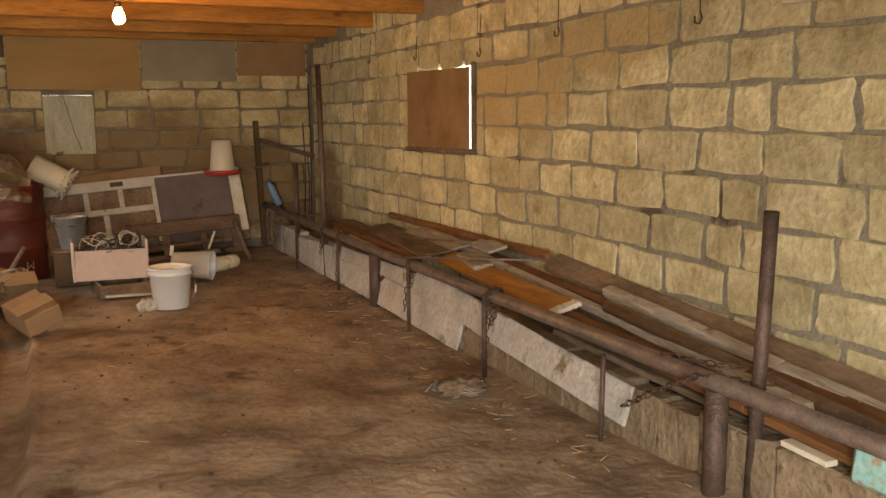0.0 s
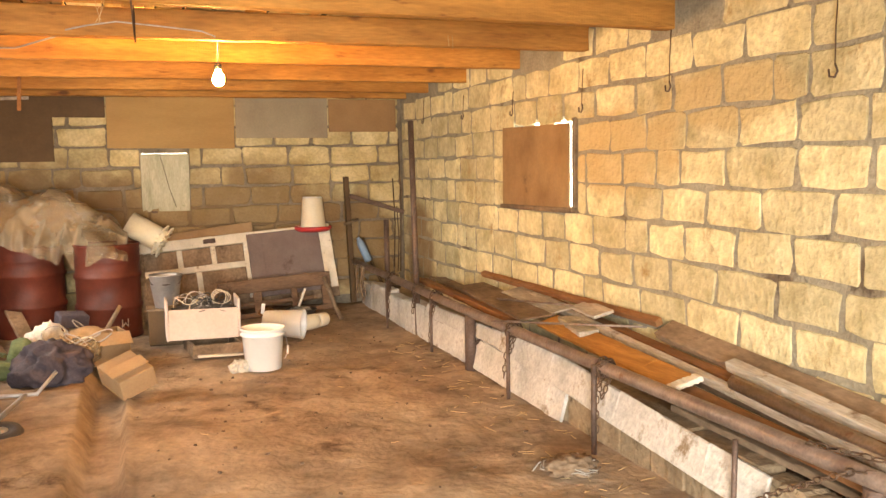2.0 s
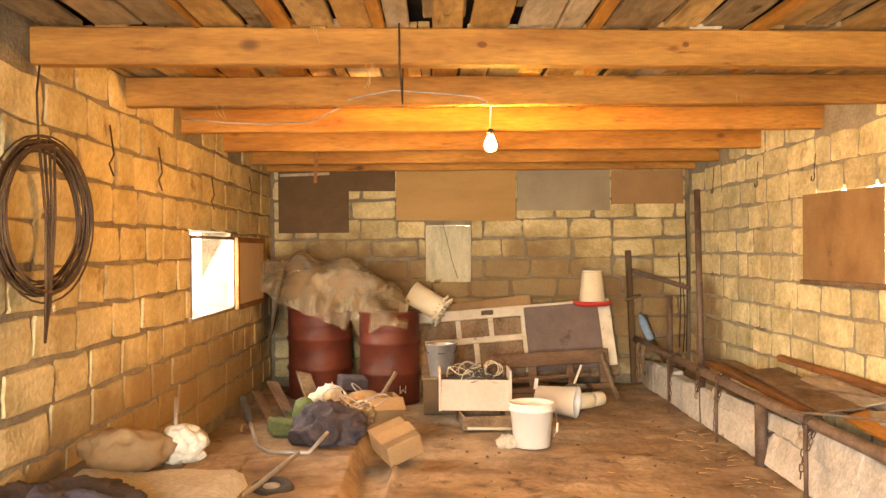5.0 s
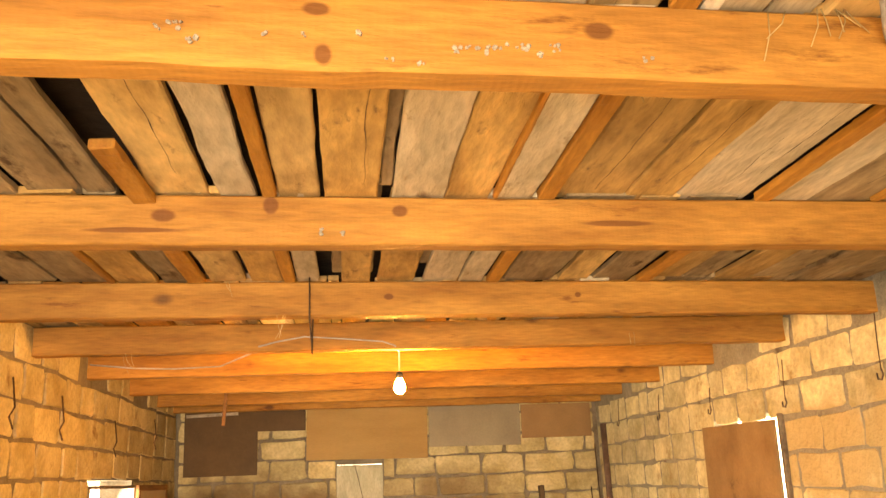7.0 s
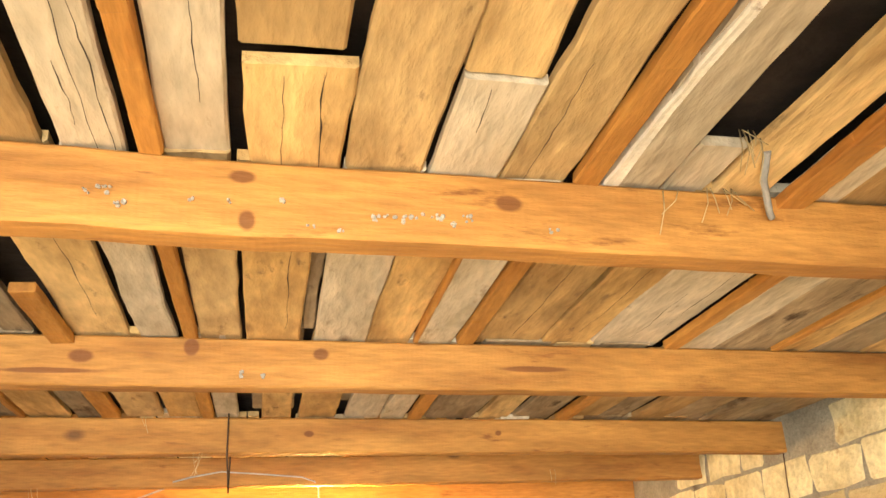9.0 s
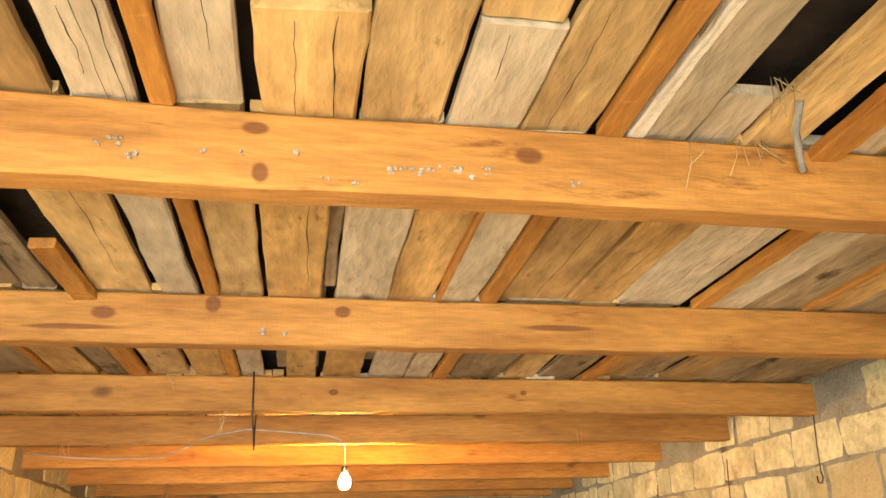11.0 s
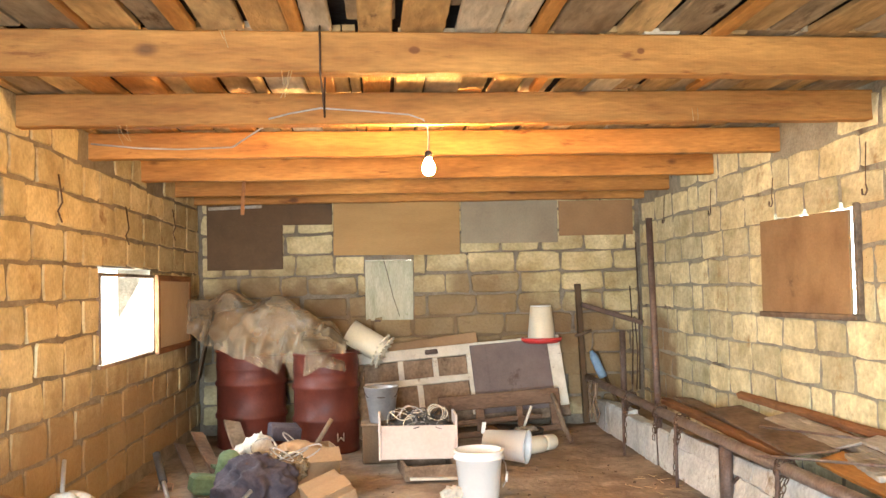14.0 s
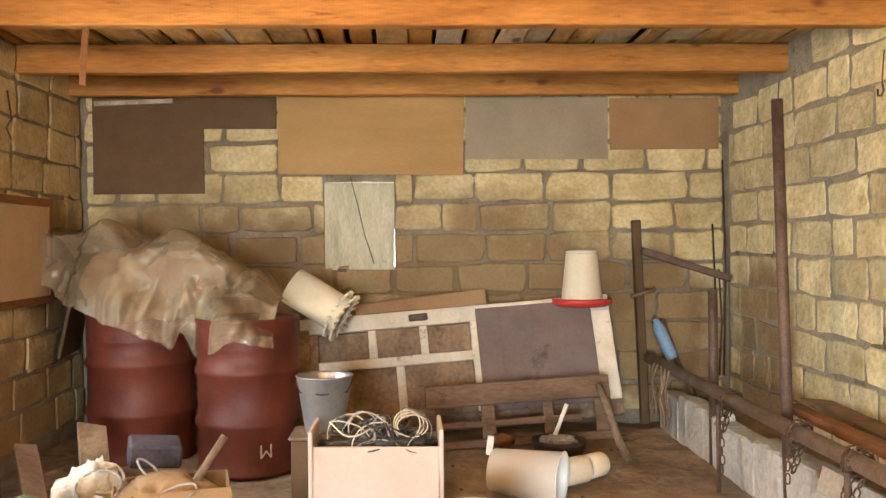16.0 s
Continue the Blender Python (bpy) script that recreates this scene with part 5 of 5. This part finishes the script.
for v in sheet.verts:
    x0, y0 = v.co.x * 0.75, v.co.y * 0.55
    z0 = 0.43 + 0.02 * noise.noise((x0 * 5, y0 * 5, 3))
    over = max(0.0, x0 - 0.3)
    v.co = Vector((0.53 + min(x0, 0.3) + over * 0.35, 1.5 + y0, z0 - over * 0.95))
smooth(sheet)
single("paper_sheet", sheet, M_PAPER, "creased pale sheet hanging over the bench edge", "sheet")
single("dark_cloth", lump(0.33, 0.98, 0.47, 0.3, 0.3, 0.09, 22.0, 0.5, 5, 1.8), M_BAG, "dark cloth heap on the bench", "cloth")
single("pale_sack", lump(0.3, 1.9, 0.48, 0.2, 0.16, 0.11, 25.0, 0.25, 4), M_CARD, "tan sack lying on the bench", "sack")
single("white_parcel", lump(0.52, 1.98, 0.49, 0.12, 0.1, 0.09, 28.0, 0.25, 4), M_PAPER, "white plastic bundle on the bench end", "bundle")
single("thin_tube", bm_tube([(0.5, 1.95, 0.52), (0.46, 2.1, 0.68)], 0.009, 8), M_GALV, "thin pale tube sticking up from the bundle", "tube")

# coil of wire on the left wall
coil = thing("wire_coil", (0.12, 1.5, 1.5), "coil of rusty wire hanging from a nail", "wire coil", turn=-10)
rw = random.Random(8)
for k in range(16):
    R, ph, off = 0.285 + rw.uniform(-0.025, 0.025), rw.uniform(0, 6.28), rw.uniform(-0.035, 0.035)
    dy, dz = rw.uniform(-0.015, 0.015), rw.uniform(-0.02, 0.012)
    pts = [(off + 0.012 * math.sin(2 * math.pi * j / 30 + ph), dy + R * math.cos(2 * math.pi * j / 30), dz + R * (1.02 + 0.02 * math.sin(ph)) * math.sin(2 * math.pi * j / 30)) for j in range(30)]
    part("wire_turn", bm_tube(pts, 0.0045, 5, closed=True), M_WIRE, coil)
for k in range(4):
    part("binding", bm_tube([(0.02, -0.06 + 0.035 * k, 0.3), (0.03, -0.03 + 0.02 * k, 0.0), (0.02, -0.02 + 0.01 * k, -0.32), (0.0, 0.0, -0.5)], 0.006, 5), M_WIRE, coil)
part("hanger", bm_tube([(-0.02, 0, 0.29), (-0.06, 0.05, 0.5), (-0.08, 0.1, 0.62)], 0.005, 5), M_WIRE, coil)
for y, z in ((3.3, 1.78), (2.5, 1.8), (4.55, 1.72), (5.9, 1.82)):
    single("wall_nail_wire", bm_tube([(0.02, y, z + 0.2), (0.04, y, z + 0.05), (0.03, y - 0.04, z), (0.045, y - 0.02, z - 0.06)], 0.005, 5), M_WIRE, "bent rusty wire hanging on the wall", "wire", "wires on the left wall")

# ---- lamp and ceiling wiring ----
BULB = (1.985, 3.02, 1.955)
lampx = thing("light_bulb", BULB, "lit bare bulb hanging under the beams", "lamp")
part("glass", bm_lathe([(0, -0.045), (0.018, -0.042), (0.03, -0.028), (0.034, -0.01), (0.03, 0.012), (0.018, 0.035), (0.014, 0.045), (0, 0.046)], 20), M_BULB, lampx, "glowing bulb")
part("socket", bm_lathe([(0, 0.085), (0.012, 0.085), (0.02, 0.075), (0.02, 0.047), (0, 0.047)], 16), M_BLACK, lampx)
part("flex", bm_tube([(0, 0, 0.085), (0.0, -0.03, 0.15), (-0.005, -0.1, 0.19), (-0.01, -0.14, 0.2)], 0.004, 6), M_CABLE, lampx)
single("ceiling_wire", bm_tube([(1.2, 2.768, 2.165), (1.3, 2.766, 2.19), (1.45, 2.764, 2.215), (1.65, 2.764, 2.2), (1.88, 2.766, 2.18), (1.95, 2.768, 2.155), (1.975, 2.87, 2.137)], 0.004, 6), M_CABLE, "pale flex looping along the beam to the bulb", "cable")
single("ceiling_wire", bm_tube([(0.02, 3.835, 2.23), (0.3, 3.83, 2.2), (0.55, 3.83, 2.19), (0.85, 3.835, 2.2), (1.2, 2.79, 2.15)], 0.005, 6), M_CABLE, "pale flex sagging between beams", "cable")
single("beam_cord", bm_tube([(1.52, 1.715, 2.31), (1.52, 1.71, 2.13), (1.525, 1.76, 2.06), (1.53, 1.77, 1.98), (1.53, 1.78, 2.06), (1.53, 1.835, 2.13), (1.53, 1.84, 2.3)], 0.004, 6), M_WIRE, "dark cord tied round a beam", "cord")
single("hanging_strip", bm_box(0.025, 0.006, 0.26, pose(0.73, 5.02, 2.02, 0, 4, 20), 0.001, 0.002, cuts=3), M_RUSTWOOD, "splintered wood strip hanging from a beam", "strip")
rd = random.Random(31)
drops = bmesh.new()
for x, z, k in ((1.352, 2.207, 3), (1.386, 2.209, 5), (1.408, 2.183, 5), (1.537, 2.195, 2), (1.596, 2.205, 2), (1.711, 2.207, 3), (1.757, 2.165, 3), (1.814, 2.15, 3), (1.888, 2.183, 6), (1.913, 2.193, 5), (1.944, 2.186, 4), (1.967, 2.196, 4), (2.009, 2.193, 6), (2.032, 2.184, 4), (2.068, 2.196, 6), (2.251, 2.175, 3)):
    for j in range(k):
        size = rd.uniform(0.004, 0.009)
        bm_box(size, 0.008, size * rd.uniform(0.7, 1.2), pose(x + rd.uniform(-0.013, 0.013), beam_y(2, x) - 0.003, z + rd.uniform(-0.008, 0.008), 0, rd.uniform(0, 90), 0), 0.002, 0.001, bm=drops)
for x, z in ((1.605, 2.18), (1.67, 2.18)):
    for j in range(3):
        bm_box(0.008, 0.008, 0.012, pose(x + rd.uniform(-0.004, 0.004), beam_y(3, x) - 0.003, z + rd.uniform(-0.012, 0.012), 0, rd.uniform(0, 90), 0), 0.002, 0.001, bm=drops)
single("mud_specks", drops, M_DROP, "grey mud specks stuck on a beam", "specks", kind="stuff")
fib = bmesh.new()
for x, y, z in ((1.4, 1.72, 2.14), (1.33, 0.63, 2.3), (1.36, 0.64, 2.29), (0.5, 2.77, 2.14), (1.15, 1.7, 2.29), (2.6, -0.86, 2.31), (2.58, -0.87, 2.32), (2.64, -0.655, 2.3), (2.52, -0.66, 2.29), (3.3, 2.78, 2.2), (2.36, -0.35, 2.3)):
    for k in range(rd.randint(2, 7)):
        dx, ex, l = rd.uniform(-0.03, 0.03), rd.uniform(-0.05, 0.05), rd.uniform(0.03, 0.11)
        bm_tube([(x + dx, y - 0.012, z), (x + dx + 0.3 * ex, y - 0.02, z - 0.5 * l), (x + dx + ex, y - 0.015, z - l)], 0.0012, 4, bm=fib)
single("hanging_twig", bm_tube([(2.665, -0.83, 2.305), (2.69, -0.76, 2.275), (2.735, -0.69, 2.235), (2.745, -0.68, 2.228)], 0.008, 7), M_CEMENT, "dry grey twig hanging between the ceiling boards", "twig")
single("straw_wisps", fib, M_STRAW, "dry straw wisps caught on the beams", "straw", kind="stuff")
st = bmesh.new()
for k in range(110):
    x, y = (rd.uniform(3.25, 3.62), rd.uniform(-0.8, 4.5)) if k < 95 else (rd.uniform(1.5, 3.4), rd.uniform(-0.5, 5.5))
    a, l = rd.uniform(0, 6.28), rd.uniform(0.03, 0.1)
    z = height_noise(x, y) + 0.004
    bm_tube([(x, y, z), (x + l * math.cos(a), y + l * math.sin(a), z + rd.uniform(0, 0.01))], 0.0018, 4, bm=st)
single("floor_straw", st, M_STRAW, "loose straw scattered over the earth floor", "straw", kind="stuff")
cl = bmesh.new()
for k in range(200):
    x, y, s = rd.uniform(1.45, 3.6), rd.uniform(-1.2, 6.3), rd.uniform(0.006, 0.022)
    bm_box(s, s * rd.uniform(0.6, 1.2), s * 0.5, pose(x, y, height_noise(x, y), rd.uniform(-20, 20), rd.uniform(-20, 20), rd.uniform(0, 180)), s * 0.15, s * 0.12, bm=cl)
single("earth_clods", cl, M_CLOD, "small clods of earth on the floor", "clods", kind="stuff")
rag = lump(3.35, 1.32, 0.035, 0.13, 0.1, 0.05, 33.0, 0.45, 4)
single("rope_tangle", rag, M_OLDWOOD, "frayed grey rope heap on the floor", "rope")
for k in range(14):
    a0, r0, cx, cy = rd.uniform(0, 6.28), rd.uniform(0.025, 0.065), 3.35 + rd.uniform(-0.08, 0.08), 1.32 + rd.uniform(-0.06, 0.06)
    pts = [(cx + r0 * (1 + 0.15 * j) * math.cos(a0 + 0.55 * j), cy + 0.75 * r0 * (1 + 0.15 * j) * math.sin(a0 + 0.55 * j), 0.06 - 0.005 * j + rd.uniform(-0.012, 0.012)) for j in range(9)]
    single("rope_strand", bm_tube(pts, 0.0035, 5), M_CEMENT, "loose grey rope strand on the floor", "rope", "rope strands on the floor")

# ---- the wall blocks, each a piece of its own ----


def block_meshes(material, count, seed):
    r = random.Random(seed)
    out = []
    for i in range(count):
        j = lambda s: r.uniform(-s, s)
        cu, cv = 0.045, 0.1
        ring = [(-0.5 + cu, -0.5), (0 + j(0.1), -0.5), (0.5 - cu, -0.5), (0.5, -0.5 + cv), (0.5, j(0.1)), (0.5, 0.5 - cv), (0.5 - cu, 0.5), (j(0.1), 0.5), (-0.5 + cu, 0.5), (-0.5, 0.5 - cv), (-0.5, j(0.1)), (-0.5, -0.5 + cv)]
        ring = [(u + j(0.03), v + j(0.055)) for u, v in ring]
        verts = [(u, v, 0.0) for u, v in ring] + [(u * 0.99, v * 0.975, 0.6 + j(0.12)) for u, v in ring] + [(u * 0.96 + j(0.012), v * 0.91 + j(0.025), 0.92 + j(0.12)) for u, v in ring] + [(j(0.1), j(0.1), 1.0 + j(0.15))]
        n = len(ring)
        faces = []
        for k in range(n):
            l = (k + 1) % n
            faces += [(k, l, n + l, n + k), (n + k, n + l, 2 * n + l, 2 * n + k), (2 * n + k, 2 * n + l, 3 * n)]
        me = bpy.data.meshes.new("block")
        me.from_pydata(verts, [], faces)
        me.materials.append(material)
        out.append(me)
    return out


def lay(wall, material, to_world, u0, u1, z_first, holes, seed, near, skip_top=0.0, deep=(0.012, 0.024), lengths=(0.4, 0.42, 0.45, 0.5, 0.24, 0.38)):
    """Courses of blocks on a wall. to_world(u, z) gives the pose of a block on its face; near(u, z) picks those kept as parts."""
    r = random.Random(seed)
    shapes = block_meshes(material, 16, seed)
    rest = bmesh.new()
    z, kept = z_first, 0
    while z < 2.28:
        h = 0.2
        u = u0 - r.uniform(0, 0.3)
        while u < u1:
            w = r.choice(lengths) * r.uniform(0.94, 1.06)
            a, b = max(u, u0), min(u + w, u1)
            u += w
            spans = [(a, b)]
            for c, d, e, f in holes:
                if z + h > e + 0.05 and z < f - 0.05:
                    spans = [s for p, q in spans for s in ((p, min(q, c)), (max(p, d), q)) if s[1] - s[0] > 0.06]
            for p, q in spans:
                if q - p < 0.07 or (z > 1.95 and r.random() < skip_top):
                    continue
                joint = r.uniform(0.012, 0.036)
                m = to_world((p + q) / 2, z + h / 2) @ Matrix.Rotation(r.uniform(-0.012, 0.012), 4, "Z") @ Matrix.Diagonal((q - p - joint, h - r.uniform(0.008, 0.032), r.uniform(*deep), 1))
                me = r.choice(shapes)
                if kept < 300 and near((p + q) / 2, z):
                    ob = new("block", me)
                    ob.matrix_world = m
                    ob.parent = wall
                    kept += 1
                else:
                    at = len(rest.verts)
                    rest.from_mesh(me)
                    rest.verts.ensure_lookup_table()
                    for v in rest.verts[at:]:
                        v.co = m @ v.co
        z += h
    if len(rest.verts):
        ob = part("far_blocks", rest, material, wall)
        tagged(ob, "limestone blocks of the wall", kind="stuff")


def on_east(u, z):
    return Matrix.Translation((W + 0.001, u, z)) @ Matrix(((0, 0, -1, 0), (-1, 0, 0, 0), (0, 1, 0, 0), (0, 0, 0, 1)))


def on_west(u, z):
    return Matrix.Translation((-0.001, u, z)) @ Matrix(((0, 0, 1, 0), (1, 0, 0, 0), (0, 1, 0, 0), (0, 0, 0, 1)))


def on_north(u, z):
    return Matrix.Translation((u, B + 0.001, z)) @ Matrix(((1, 0, 0, 0), (0, 0, -1, 0), (0, 1, 0, 0), (0, 0, 0, 1)))


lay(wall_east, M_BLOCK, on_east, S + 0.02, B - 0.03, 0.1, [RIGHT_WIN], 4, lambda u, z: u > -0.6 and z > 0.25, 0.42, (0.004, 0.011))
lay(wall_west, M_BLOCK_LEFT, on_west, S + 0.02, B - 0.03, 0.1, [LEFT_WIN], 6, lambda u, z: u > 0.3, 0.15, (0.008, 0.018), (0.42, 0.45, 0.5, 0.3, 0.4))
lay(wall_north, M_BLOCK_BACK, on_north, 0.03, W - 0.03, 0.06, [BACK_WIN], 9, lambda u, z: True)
